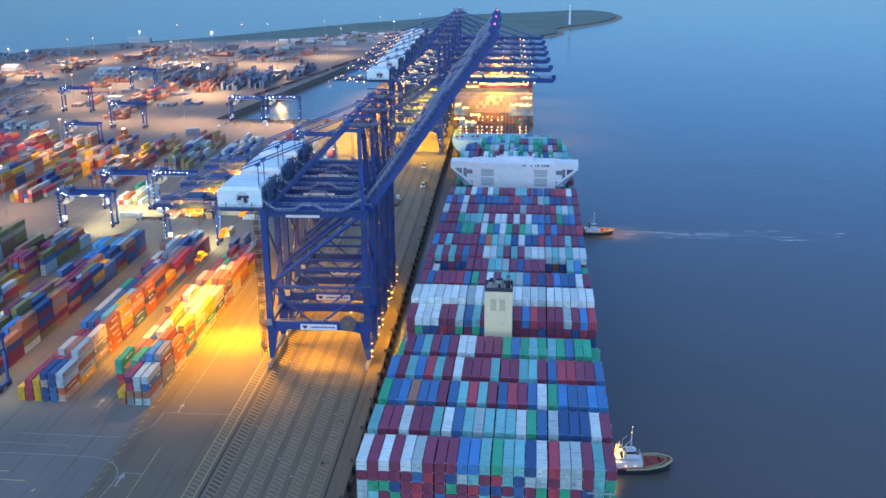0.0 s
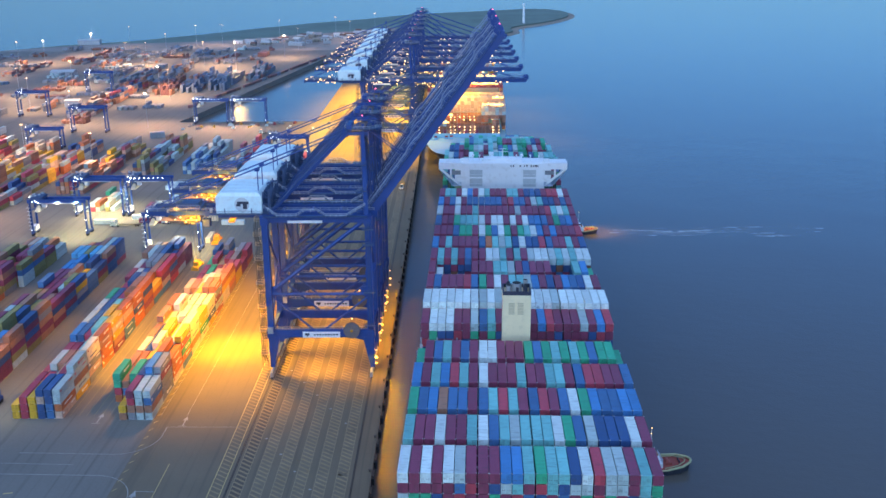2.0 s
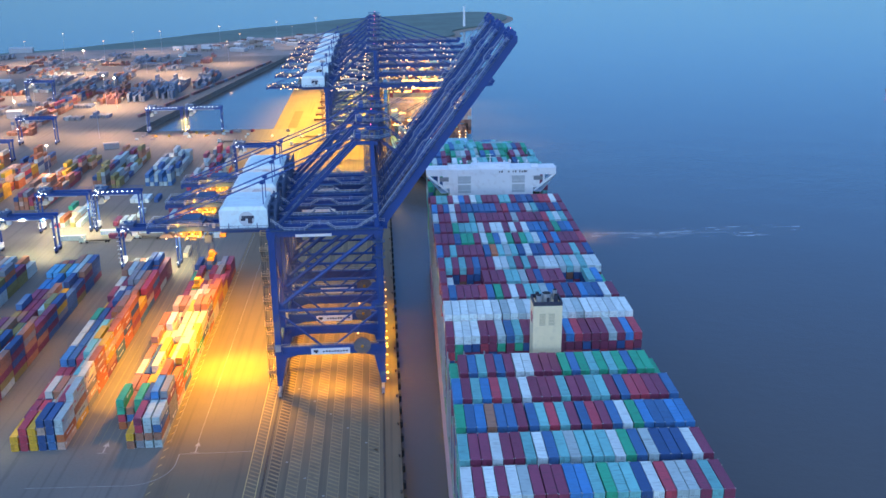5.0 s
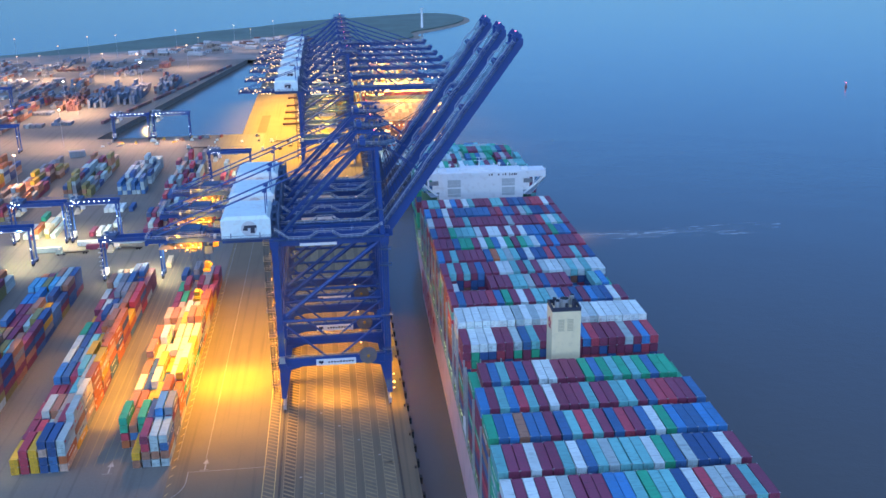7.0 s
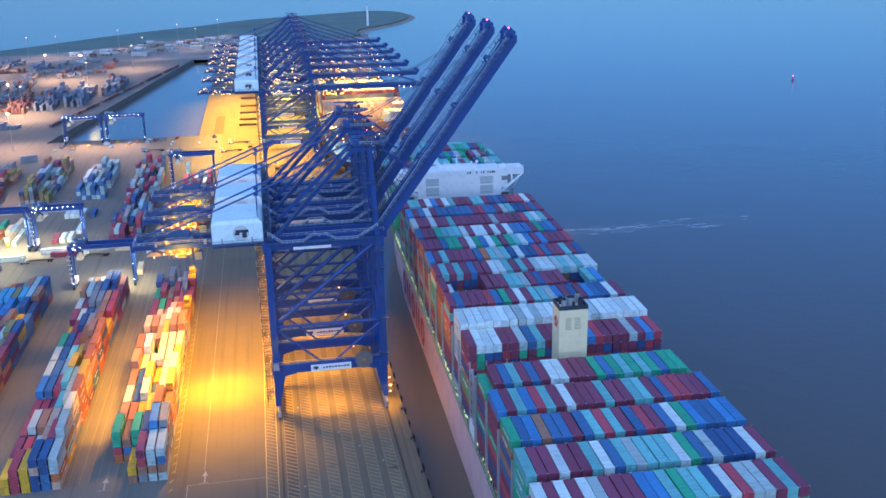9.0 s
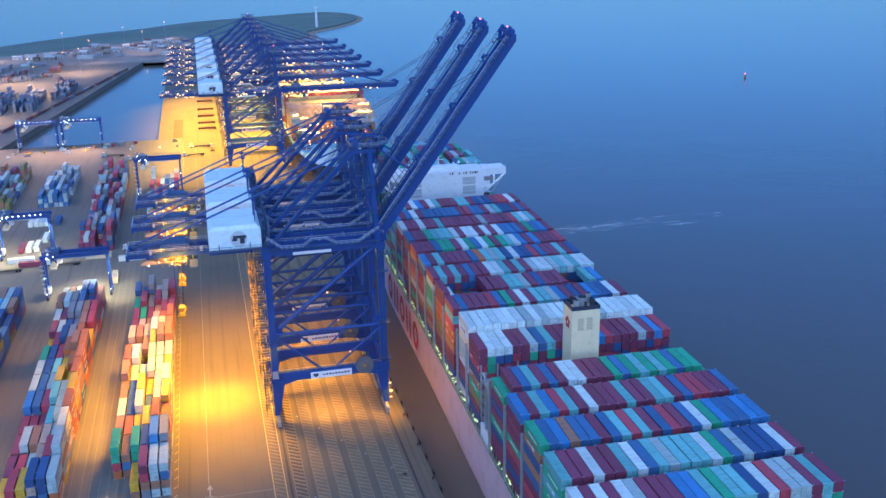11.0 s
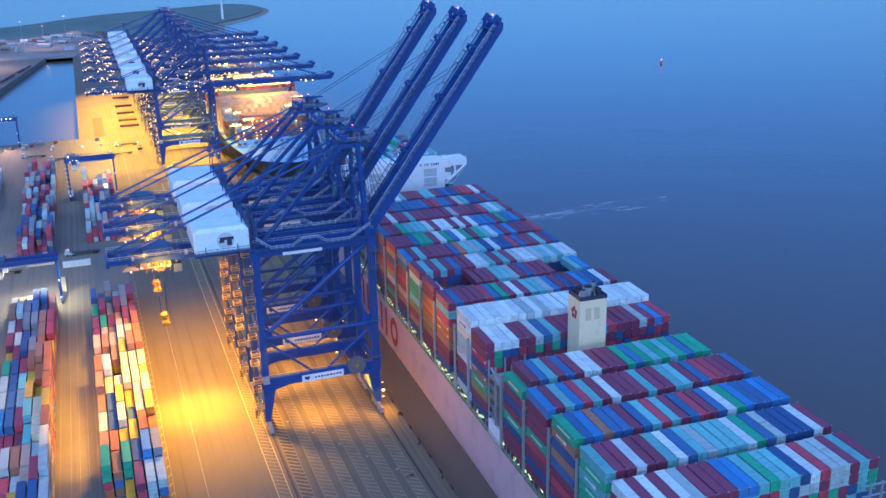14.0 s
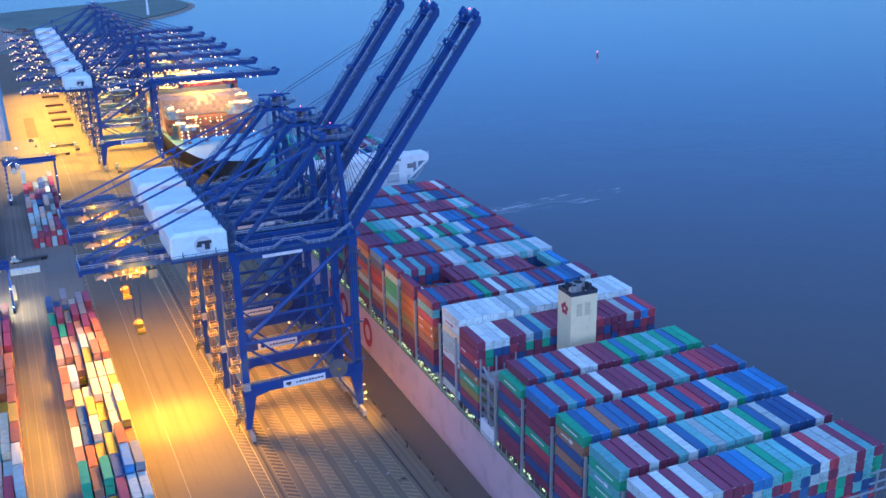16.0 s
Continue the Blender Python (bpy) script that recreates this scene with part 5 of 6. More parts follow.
for j in range(8):
    b.box(-8.5 + 2.1 * j, 338.0, 11.62, -7.4 + 2.1 * j, 341.0 + 0.5 * (j % 3), 11.67)
part("deck_marking", b, HULL_DARK, ship2, "faded dark marking bars on the foredeck")
part("breakwater", Solid().beam((-24, 366, 12.2), (24, 366, 12.2), 0.4, 3.0), HULL_PALE, ship2)
rnd = random.Random(5)
stuff = Solid()
for k in range(20):
    y = 374 + 14.9 * k
    if k in (5,):
        continue
    for c in range(-11, 12):
        n = (2 + (c < -5) * 1 + (c < -8) + (c > 7)) if k == 0 else (4 + 2 * (c < -7) + (c < -9) + 2 * (c > 4) + (c > 6)) if k == 1 else 8 if k in (2, 3) else 10 if k == 4 else 7 + (1 if rnd.random() < 0.3 else 0)
        if k == 0 and abs(c) > 9:
            continue
        for t in range(n):
            if t < n - (4 if k < 4 else 1) and abs(c) < 11:
                continue
            # warm floodlight is put into the beige, cream and rust of the first rows
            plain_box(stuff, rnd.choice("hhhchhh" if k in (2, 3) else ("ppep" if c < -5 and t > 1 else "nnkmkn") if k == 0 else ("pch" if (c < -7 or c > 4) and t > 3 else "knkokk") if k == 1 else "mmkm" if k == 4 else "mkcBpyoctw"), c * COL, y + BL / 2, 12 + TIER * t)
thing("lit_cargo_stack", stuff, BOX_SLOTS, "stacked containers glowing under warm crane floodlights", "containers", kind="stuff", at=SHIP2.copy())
s = Solid().box(-26, 448.5, 9, 26, 461, 40).box(-29.5, 449, 36, 29.5, 458, 39.5)
part("bridge_house", s, SHIP_WHITE, ship2, "white bridge house")
s = Solid()
for c in (-9.3, -7.6, -4.4, -3.2, -1.8, -0.5, 1.2, 2.4, 7.6, 9.3):
    for t in range(5 if -6 < c < 3 else 4):
        if rnd.random() < 0.85:
            s.ball((c * COL + rnd.uniform(-0.2, 0.2), 373.5 if t < 3 else 388.4, 12.6 + 2.2 * t + rnd.uniform(-0.2, 0.2)), rnd.uniform(0.32, 0.55))
tagged(part("deck_lamp", s, LAMP_WARM, ship2, "columns of small lit lamps at the stacks"), kind="stuff")
# floodlit stack edges and lamp rows, their light put into glowing strips
s = Solid()
for y, z, x0, x1 in ((373.6, 22.0, -28, -20), (373.6, 19.6, -20, -12), (388.5, 29.6, -28, -23), (388.5, 27.4, -23, -17), (388.5, 22.2, -17, -8), (388.5, 29.8, 12, 28), (403.4, 32.4, 20, 28), (432.6, 38.4, -12, 28), (432.6, 36.4, -28, -12), (462.0, 40.2, -20, 20), (477.0, 33.8, -26, 26), (508, 33.8, -26, 26), (552, 34.0, -24, 24), (600, 34.0, -22, 22)):
    for j in range(int((x1 - x0) / 1.3)):
        if rnd.random() < 0.92:
            s.box(x0 + 1.3 * j, y - 0.15, z + 0.3 * math.sin(j * 0.6), x0 + 1.3 * j + rnd.uniform(0.6, 1.3), y + 0.15, z + 0.3 * math.sin(j * 0.6) + rnd.uniform(0.7, 1.7))
tagged(part("walkway_lamp", s, STRIP_GOLD, ship2, "glowing strips for floodlit stack edges and lamp rows"), kind="stuff")

# ---- tugs ----
FENDER = material("pale_rope_fender", (0.34, 0.35, 0.20), 0.9, vary=0.4)


def tug(at, label, lit):
    t = root("tugboat", at, label, "tugboat", "tugs")
    outline = [(-12, -3.2), (-11, -4.6), (5, -4.9), (10, -3.9), (13, -1.6), (13.6, 0), (13, 1.6), (10, 3.9), (5, 4.9), (-11, 4.6), (-12, 3.2)]
    s = Solid()
    low, top = [(x * 0.95, y * 0.9, -1.2) for x, y in outline], [(x, y, 2.0 + max(0, x - 2) * 0.10) for x, y in outline]
    n = len(outline)
    s.add(low + top, [(i, (i + 1) % n, n + (i + 1) % n, n + i) for i in range(n)])
    s.add([(x * 0.97, y * 0.95, z - 0.5) for x, y, z in top], [tuple(range(n))], 1)
    part("hull", s, [TUG_HULL, DECK_RED], t, "black hull with red-brown deck")
    for i in range(n):
        a, b = top[i], top[(i + 1) % n]
        if min(a[0], b[0]) > -2:
            part("fender_belt", Solid().tube((a[0], a[1], a[2] - 0.1), (b[0], b[1], b[2] - 0.1), 0.38, 8), FENDER, t, "pale yellow-green rubbing belt round the bow")
    for y in (-1, 1):
        part("fender_belt", Solid().tube((-2, 4.75 * y, 1.9), (5, 4.9 * y, 2.1), 0.3, 8), FENDER, t, "pale yellow-green rubbing belt round the bow")
    part("deckhouse", Solid().box(-8.4, -3.4, 1.5, 1.0, 3.4, 3.9).box(-7.4, -2.6, 3.9, -0.8, 2.6, 5.0), SHIP_WHITE, t, "white deckhouse")
    w = part("wheelhouse", Solid().prism([(-4.2, -1.5), (-1.6, -1.5), (-0.9, -0.8), (-0.9, 0.8), (-1.6, 1.5), (-4.2, 1.5)], 5.0, 7.0), SHIP_WHITE, t)
    part("window_band", Solid().prism([(-4.25, -1.55), (-1.55, -1.55), (-0.85, -0.85), (-0.85, 0.85), (-1.55, 1.55), (-4.25, 1.55)], 5.8, 6.6), GLASS_DARK, w)
    for y in (-2.0, 2.0):
        part("funnel", Solid().tube((-5.6, y, 3.9), (-6.0, y, 7.2), 0.5, 8), INK, t)
    part("mast", Solid().beam((-2.6, 0, 7), (-2.4, 0, 14.8), 0.35, 0.35, 0, 0.14, 0.14).beam((-2.5, -1.4, 9.6), (-2.5, 1.4, 9.6), 0.14, 0.14).beam((-2.5, -0.9, 11.4), (-2.5, 0.9, 11.4), 0.14, 0.14).beam((-5.2, 0, 7), (-2.6, 0, 10.2), 0.16, 0.16), SHIP_WHITE, t)
    part("railing", Solid().rail((-8.2, -3.3, 3.9), (0.9, -3.3, 3.9), 1.0, 1.2, 0.06).rail((0.9, -3.3, 3.9), (0.9, 3.3, 3.9), 1.0, 1.2, 0.06).rail((-4.2, -1.5, 7.0), (-1.6, -1.5, 7.0), 0.8, 0.8, 0.05), HANDRAIL, t)
    part("fire_monitor", Solid().beam((-6.8, -1.2, 5.0), (-6.8, -1.2, 8.6), 0.3, 0.3).beam((-6.8, -1.2, 8.6), (-5.6, -1.4, 9.2), 0.25, 0.25), HANDRAIL, t)
    part("locker", Solid().box(-0.6, 1.2, 3.9, 0.6, 2.6, 4.8).box(-7.8, 1.0, 5.0, -6.6, 2.2, 6.0), BOX["k"], t)
    part("life_raft", Solid().tube((-1.4, -2.9, 4.3), (-0.1, -2.9, 4.3), 0.36, 8), SHIP_WHITE, t)
    part("tow_bitt", Solid().tube((9.6, -0.8, 2.0), (9.6, -0.8, 3.4), 0.22, 8).tube((9.6, 0.8, 2.0), (9.6, 0.8, 3.4), 0.22, 8).tube((9.6, -1.3, 3.0), (9.6, 1.3, 3.0), 0.16, 8), INK, t)
    part("winch", Solid().tube((3.4, -1.5, 2.5), (3.4, 1.5, 2.5), 0.8, 10).box(2.4, -1.9, 1.6, 4.4, -1.6, 3.2).box(2.4, 1.6, 1.6, 4.4, 1.9, 3.2), DECK_RED, t)
    part("deck_gear", Solid().beam((-5.0, 2.2, 5.0), (-5.0, 2.2, 9.4), 0.2, 0.2).beam((-5.0, 2.2, 9.0), (-3.4, 2.6, 10.2), 0.18, 0.18).beam((-7.0, 2.0, 5.0), (-7.0, 2.0, 7.6), 0.2, 0.2).box(-4.9, -2.4, 5.0, -4.3, -1.6, 6.2).box(-7.2, -0.6, 5.0, -5.6, 0.6, 6.6).tube((-6.4, 0, 6.6), (-6.4, 0, 9.8), 0.12, 6), HANDRAIL, t, "pale deck gear and davit behind the wheelhouse")
    inner = [(x * 0.86, y * 0.78, z - 0.1) for x, y, z in top if x > 4]
    for a, b in zip(inner, inner[1:]):
        part("bulwark_rail", Solid().tube(a, b, 0.16, 6), FENDER, t, "pale rail inside the bow")
    s = Solid()
    for x, y, z in lit:
        s.ball((x, y, z), 0.17)
    part("work_light", s, LAMP_WARM, t, "lit work lamps")
    for ob in t.children:
        if ob.name.split(".")[0] in ("deckhouse", "wheelhouse", "funnel", "mast", "railing", "fire_monitor", "locker", "life_raft", "work_light", "winch", "deck_gear"):
            ob.location.x = 2.6
    return t


alongside = tug(pose(88.0, -54.6, WATER_Z, 0, 0, 4), "black tug with white wheelhouse and red deck, alongside", [(-8.6, -2.6, 3.6), (-8.6, 2.0, 3.2), (-2.4, 0, 14.9), (-2.5, 0.0, 12.9), (-2.45, 0, 11.0), (-4.6, -3.5, 2.6), (-1.6, -3.5, 2.6), (1.1, -2.0, 3.4), (-6.0, -2.4, 8.2)])
small = tug(pose(96.0, 187.5, WATER_Z, 0, 0, 2), "small tug with orange-lit deck trailing a wake", [(-8.8, 0, 3.4), (-8.8, 1.6, 3.2), (-2.4, 0, 14.9), (1.4, -2.5, 3.4), (1.4, 1.5, 3.4)])
alongside.scale = (0.93, 0.93, 0.93)
small.scale = (0.78, 0.78, 0.78)
spot("tug_lamp", (84.0, -55, 4), (80.5, -55.5, -3), 9000, WARM, 120, 0.3)
spot("tug_lamp", (104.0, 187, 6), (108, 187, -3), 6000, SODIUM, 130, 0.3)
# wake on the water
s = Solid()
rnd = random.Random(9)
for lane, (off, width) in enumerate(((-3.0, 2.2), (0.5, 3.0), (4.2, 2.2), (7.0, 1.2))):
    prev = None
    for i in range(48):
        x = 113 + 2.5 * i
        y = 187 - 0.02 * i + off * (0.6 + i * 0.03) + math.sin(i * 0.7 + lane * 2) * 0.7 + rnd.uniform(-0.5, 0.5)
        w = width * (1.25 - i / 48) * rnd.uniform(0.5, 1.3)
        cur = ((x, y - w, WATER_Z + 0.03), (x, y + w, WATER_Z + 0.03))
        if prev:
            s.add([prev[0], cur[0], cur[1], prev[1]], [(0, 1, 2, 3)])
        prev = cur
thing("wake", s, FOAM, "thin white foam wake behind a tug", "foam", kind="stuff")

# ---- beacon tower and buoy ----
t = root("white_tower", pose(150, 1404, -1.5), "slender white tower on the spit", "tower")
part("shaft", Solid().tube((0, 0, 0), (0, 0, 31), 2.2, 12, 0, 1.5), SHIP_WHITE, t)
part("cap", Solid().tube((0, 0, 31), (0, 0, 33), 2.2, 12), SHIP_WHITE, t)
b = root("channel_buoy", pose(516, 652, WATER_Z), "small red channel buoy with a lit pink lamp", "buoy")
part("float", Solid().tube((0, 0, -0.6), (0, 0, 1.0), 1.3, 12), DECK_RED, b)
part("tower", Solid().tube((0, 0, 1.0), (0, 0, 4.2), 0.8, 8, 0, 0.3), DECK_RED, b)
part("lamp", Solid().ball((0, 0, 4.7), 0.55), LAMP_RED, b)

# ---- yard stacks ----
YARD = "mmrrkbBblbtgpppwweeonykc"


def stack_block(x0, cols, y0, slots, seed, palette=YARD, high=5, pitch=2.78, length=BL, step=12.75, low=1, sparse=0.08):
    """A joined far block of stacked boxes: heights wander along it."""
    rnd = random.Random(seed)
    s = Solid()
    for j in range(slots):
        y = y0 + step * j + length / 2
        mood = rnd.choice(palette)
        for c in range(cols):
            wave = noise.noise((c * 0.45 + seed, j * 0.55, seed * 3.1))
            n = max(0, min(high, int(round((low + high) / 2 + 3.4 * wave + rnd.uniform(-0.7, 0.7)))))
            if rnd.random() < sparse:
                n = 0
            x = x0 + pitch * c + BW / 2
            for t in range(n):
                colour = mood if rnd.random() < 0.35 else rnd.choice(palette)
                halves = [(0, length)] if rnd.random() < 0.82 else [(-length / 4 - 0.02, length / 2 - 0.05), (length / 4 + 0.02, length / 2 - 0.05)]
                for dy, ln in halves:
                    plain_box(s, colour, x + rnd.uniform(-0.08, 0.08), y + dy, 0.006 + 2.60 * t, ln)
    thing("container_block", s, BOX_SLOTS, "block of stacked mixed-colour shipping containers in the yard", "containers", "yard blocks", kind="stuff")


def laid_block(x0, y0, plan, seed, palette, singles):
    """A near block laid out slot by slot: heights and top colours across, from the far side to the quay side."""
    rnd = random.Random(seed)
    s = Solid()
    for j, (heights, tops) in enumerate(plan):
        y = y0 + 12.75 * j + BL / 2
        for c in range(6):
            n = int(heights[c])
            x = x0 + 2.78 * c + BW / 2
            for t in range(n):
                colour = tops[c] if (t == n - 1 and (singles or rnd.random() < 0.6)) or rnd.random() < 0.3 else rnd.choice(palette)
                shift, turn = rnd.uniform(-0.10, 0.10), rnd.uniform(-0.4, 0.4)
                if j < singles:
                    container(colour, BL, pose(x + rnd.uniform(-0.06, 0.06), y + shift, 0.006 + 2.60 * t, 0, 0, turn), "yard stacks", rnd.choice((0, 1, 2, 3)), doors=(j == 0), where="in a yard stack", name="yard_container")
                else:
                    plain_box(s, colour, x, y + shift, 0.006 + 2.60 * t)
    if s.v:
        thing("container_block", s, BOX_SLOTS, "block of stacked mixed-colour shipping containers in the yard", "containers", "yard blocks", kind="stuff")


laid_block(-84.6, -33.0, [("002444", "..ympp"), ("434455", "gkgBle"), ("333454", "koyyoo"), ("334345", "cBcBcy"), ("334345", "kByycc"), ("433444", "kccccy"), ("440444", "ow.ccc"),
                          ("223455", "cckyko"), ("333444", "hkhpho"), ("222334", "mhkhoo"), ("222233", "mgmkmm"), ("232332", "gmemem"), ("324233", "BBepem")], 2, "mkoyycobBgrpeokmm", 8)
laid_block(-114.2, -32.0, [("233444", "yryBBp"), ("222345", "mrphrp"), ("233335", "mpkhpc"), ("222345", "mmmtco"), ("333445", "lbrtcy"), ("333435", "pbpyyo"), ("333345", "pBtyoo"),
                           ("333455", "gBroko"), ("234443", "yrBeoy"), ("333344", "mpBekr"), ("334444", "pmeekr"), ("444433", "kpebBm"), ("333443", "ekpBbm")], 4, "mrobhpybBekkomm", 7)
laid_block(-146.5, -20.0, [("233222", "eevpvm"), ("333334", "evBlmm"), ("343445", "pvvlkk"), ("455345", "pmvlpB"), ("444235", "pvBstk"), ("443344", "vkvtsm"), ("333234", "vkmpvm"),
                           ("433344", "bpmpvB"), ("333433", "mmkvyb"), ("334343", "lllsBm"), ("444444", "sssspB"), ("333444", "ovgppB")], 6, "mmkvyBpebkm", 0)
for i, (x, y, n, seed) in enumerate(((-179, 2, 11, 22), (-211, 12, 10, 23), (-243, 30, 9, 24))):
    stack_block(x, 6, y, n, seed, palette="mmkrpevvpBbkepovvkmrhlk", low=2)
for i in range(9):
    x = -84.6 - 31.6 * i
    pal = ("ppermhBrmpB", "ppehBrmpBpemr", "pppwepBepBbp", "vpprvemkhBev", "ohyvmrkpekhBe", "oohyvmrkpBhe", "oohyykrcpBhke", "ohvmrkpbohmBe", "mrkpbvhoBme")[i]
    stack_block(x, 6, (222, 207, 303, 300, 252, 215, 215, 218, 221)[i], (9, 14, 6, 7, 10, 13, 13, 13, 13)[i], 40 + i, high=5, low=1, palette=pal, sparse=0.12)
for i in range(8):
    stack_block(-275 - 32 * i, 6, 60 + 22 * i, 11, 60 + i, high=4, palette="ohymrkvpeokBBm", sparse=0.15)
stack_block(-179.4, 6, 214, 3, 81, high=3, low=0, palette="pwgorcvp", sparse=0.3)
stack_block(-147.8, 6, 262, 1, 82, high=1, low=1, palette="pwpB", sparse=0.3)
stack_block(-299, 6, 500, 15, 83, high=4, low=1, palette="mkmkpeBehnmke", sparse=0.1)
# far stacks beyond the inner basin, distance haze put into their colours
HAZED = str.maketrans("blBrmotgwpyc", "dddffkeeeekn")
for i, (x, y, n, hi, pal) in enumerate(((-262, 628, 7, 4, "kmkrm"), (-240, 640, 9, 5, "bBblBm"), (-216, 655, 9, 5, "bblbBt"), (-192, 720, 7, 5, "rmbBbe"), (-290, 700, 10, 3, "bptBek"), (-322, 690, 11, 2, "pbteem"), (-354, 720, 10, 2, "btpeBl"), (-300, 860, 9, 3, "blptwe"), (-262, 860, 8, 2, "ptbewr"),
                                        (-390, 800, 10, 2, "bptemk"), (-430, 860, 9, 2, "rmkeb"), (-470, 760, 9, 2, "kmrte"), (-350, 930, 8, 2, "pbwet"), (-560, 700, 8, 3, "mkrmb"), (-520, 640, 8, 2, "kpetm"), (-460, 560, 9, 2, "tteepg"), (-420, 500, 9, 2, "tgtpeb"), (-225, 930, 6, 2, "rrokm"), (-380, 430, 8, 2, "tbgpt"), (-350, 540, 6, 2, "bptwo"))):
    stack_block(x, 6, y, n, 100 + i, high=hi, palette=pal.translate(HAZED), sparse=0.25, low=0)
# rows of low boxes and trailers in the far yard, in the same hazed colours
rnd = random.Random(77)
s = Solid()
for row in range(64):
    angle = 0.10 * math.sin(row * 1.7)
    y = 440 + row * 9.2
    x = -232 - rnd.uniform(0, 30) + max(0, (y - 640) * 0.10)
    while x > -600 + max(0, (y - 900) * 0.5):
        run = rnd.randint(3, 14)
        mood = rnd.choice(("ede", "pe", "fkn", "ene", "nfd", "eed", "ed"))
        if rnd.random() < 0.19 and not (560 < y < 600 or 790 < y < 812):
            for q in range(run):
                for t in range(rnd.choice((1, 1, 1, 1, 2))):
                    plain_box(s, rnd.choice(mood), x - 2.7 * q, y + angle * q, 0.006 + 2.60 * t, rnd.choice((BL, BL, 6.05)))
        x -= 2.7 * run + rnd.uniform(6, 26)
for i in range(34):
    f = i / 34
    if i % 6 != 4:
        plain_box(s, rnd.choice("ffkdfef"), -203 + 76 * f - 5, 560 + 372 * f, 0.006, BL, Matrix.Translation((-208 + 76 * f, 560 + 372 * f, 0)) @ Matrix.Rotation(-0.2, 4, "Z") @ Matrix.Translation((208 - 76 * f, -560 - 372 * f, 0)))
thing("distant_container_rows", s, BOX_SLOTS, "far rows of low container stacks and trailers", "containers", kind="stuff")

# ---- yard gantries ----
def gantry(x0, x1, y, height=21.0, lit=False, label="blue rubber-tyred yard gantry crane over container stacks"):
    g = root("yard_gantry", pose(0, y, 0), label, "gantry crane", "yard gantries")
    for x in (x0, x1):
        for dy in (-3.2, 3.2):
            part("leg", Solid().beam((x, dy, 1.2), (x, dy, height), 0.8, 0.9), CRANE_BLUE, g)
        part("sill_beam", Solid().beam((x, -4.6, 1.7), (x, 4.6, 1.7), 0.9, 1.1), CRANE_BLUE, g)
        part("portal_brace", Solid().beam((x, -3.2, height - 5), (x, 3.2, height - 5), 0.5, 0.6), CRANE_BLUE, g)
        for dy in (-4.0, -2.4, 2.4, 4.0):
            part("wheel", Solid().tube((x - 0.35, dy, 0.8), (x + 0.35, dy, 0.8), 0.8, 12), RUBBER, g)
    for dy in (-3.2, 3.2):
        part("girder", Solid().beam((x0 - 1, dy, height), (x1 + 1, dy, height), 1.0, 1.7).rail((x0 - 1, dy * 1.3, height + 0.9), (x1 + 1, dy * 1.3, height + 0.9)), CRANE_BLUE, g)
        part("cable_tray", Solid().box(x0 + 5, dy * 1.2 - 0.1, height - 1.2, x1 - 5, dy * 1.2 + 0.1, height - 0.8), GALV, g)
    tx = x0 + 4
    t = part("trolley", Solid().box(tx - 3, -3.6, height + 0.9, tx + 3, 3.6, height + 2.4).box(tx - 1.2, -1.4, height - 4, tx + 1.2, 1.4, height - 1.2), CRANE_DARK, g)
    part("cab", Solid().box(tx + 1.4, -1.3, height - 3.8, tx + 3.4, 1.0, height - 1.4), SIGN_WHITE, t)
    part("power_pack", Solid().box(x0 - 1.2, -2.4, 2.4, x0 + 1.2, 2.4, 4.8), SIGN_WHITE, g)
    n = 8
    for i in range(n if lit else 0):
        part("lamp", Solid().ball((x0 + 3 + (x1 - x0 - 6) * i / (n - 1), -3.9, height + 1.0), 0.22), LAMP_WHITE, g, "lit white floodlight")
    rnd = random.Random(int(y))
    for x in (x0, x1):
        part("lamp", Solid().ball((x, -3.9, height * rnd.uniform(0.4, 0.7)), 0.17), LAMP_WHITE, g, "lit white floodlight")
        part("lamp", Solid().ball((x, -4.8, 3.2), 0.17), LAMP_WHITE, g, "lit white floodlight")
    s = Solid()
    for j in range(16):
        bx, by, bz = tx + rnd.uniform(-4.5, 2.0), rnd.uniform(-4.2, 2.5), height + rnd.uniform(0.4, 3.0)
        s.box(bx, by, bz, bx + rnd.uniform(0.4, 1.6), by + rnd.uniform(0.3, 1.3), bz + rnd.uniform(0.3, 1.1))
    for j in range(7):
        bz = 3.5 + (height - 5) * j / 7
        s.box(x0 - 1.4, -4.4, bz, x0 + 0.2, -3.6, bz + 0.2).beam((x0 - 1.3, -4.3, bz), (x0 + 0.1, -4.3, bz + (height - 5) / 7), 0.3, 0.12)
    tagged(part("trolley_gear", s, GALV, g, "pale machinery and ladders on the gantry"), kind="stuff")
    part("hanging_spreader", Solid().box(tx - 1.3, -4.9, height - 5.4, tx + 1.3, 4.9, height - 4.8).add([(tx - 1.6, -3.4, height - 4.8), (tx + 1.6, -3.4, height - 4.8), (tx + 1.6, 3.4, height - 4.8), (tx - 1.6, 3.4, height - 4.8), (tx - 0.5, -1.6, height - 2.6), (tx + 0.5, -1.6, height - 2.6), (tx + 0.5, 1.6, height - 2.6), (tx - 0.5, 1.6, height - 2.6)],
         [(3, 2, 1, 0), (0, 1, 5, 4), (1, 2, 6, 5), (2, 3, 7, 6), (3, 0, 4, 7), (4, 5, 6, 7)]), BOX["c"], t, "pale spreader and headblock under the trolley")
    for j in range(5):
        part("lamp", Solid().ball((tx + rnd.uniform(-4, 3), -4.4, height + rnd.uniform(-1.0, 2.6)), rnd.uniform(0.12, 0.24)), LAMP_WHITE, g, "lit white floodlight")
    return g


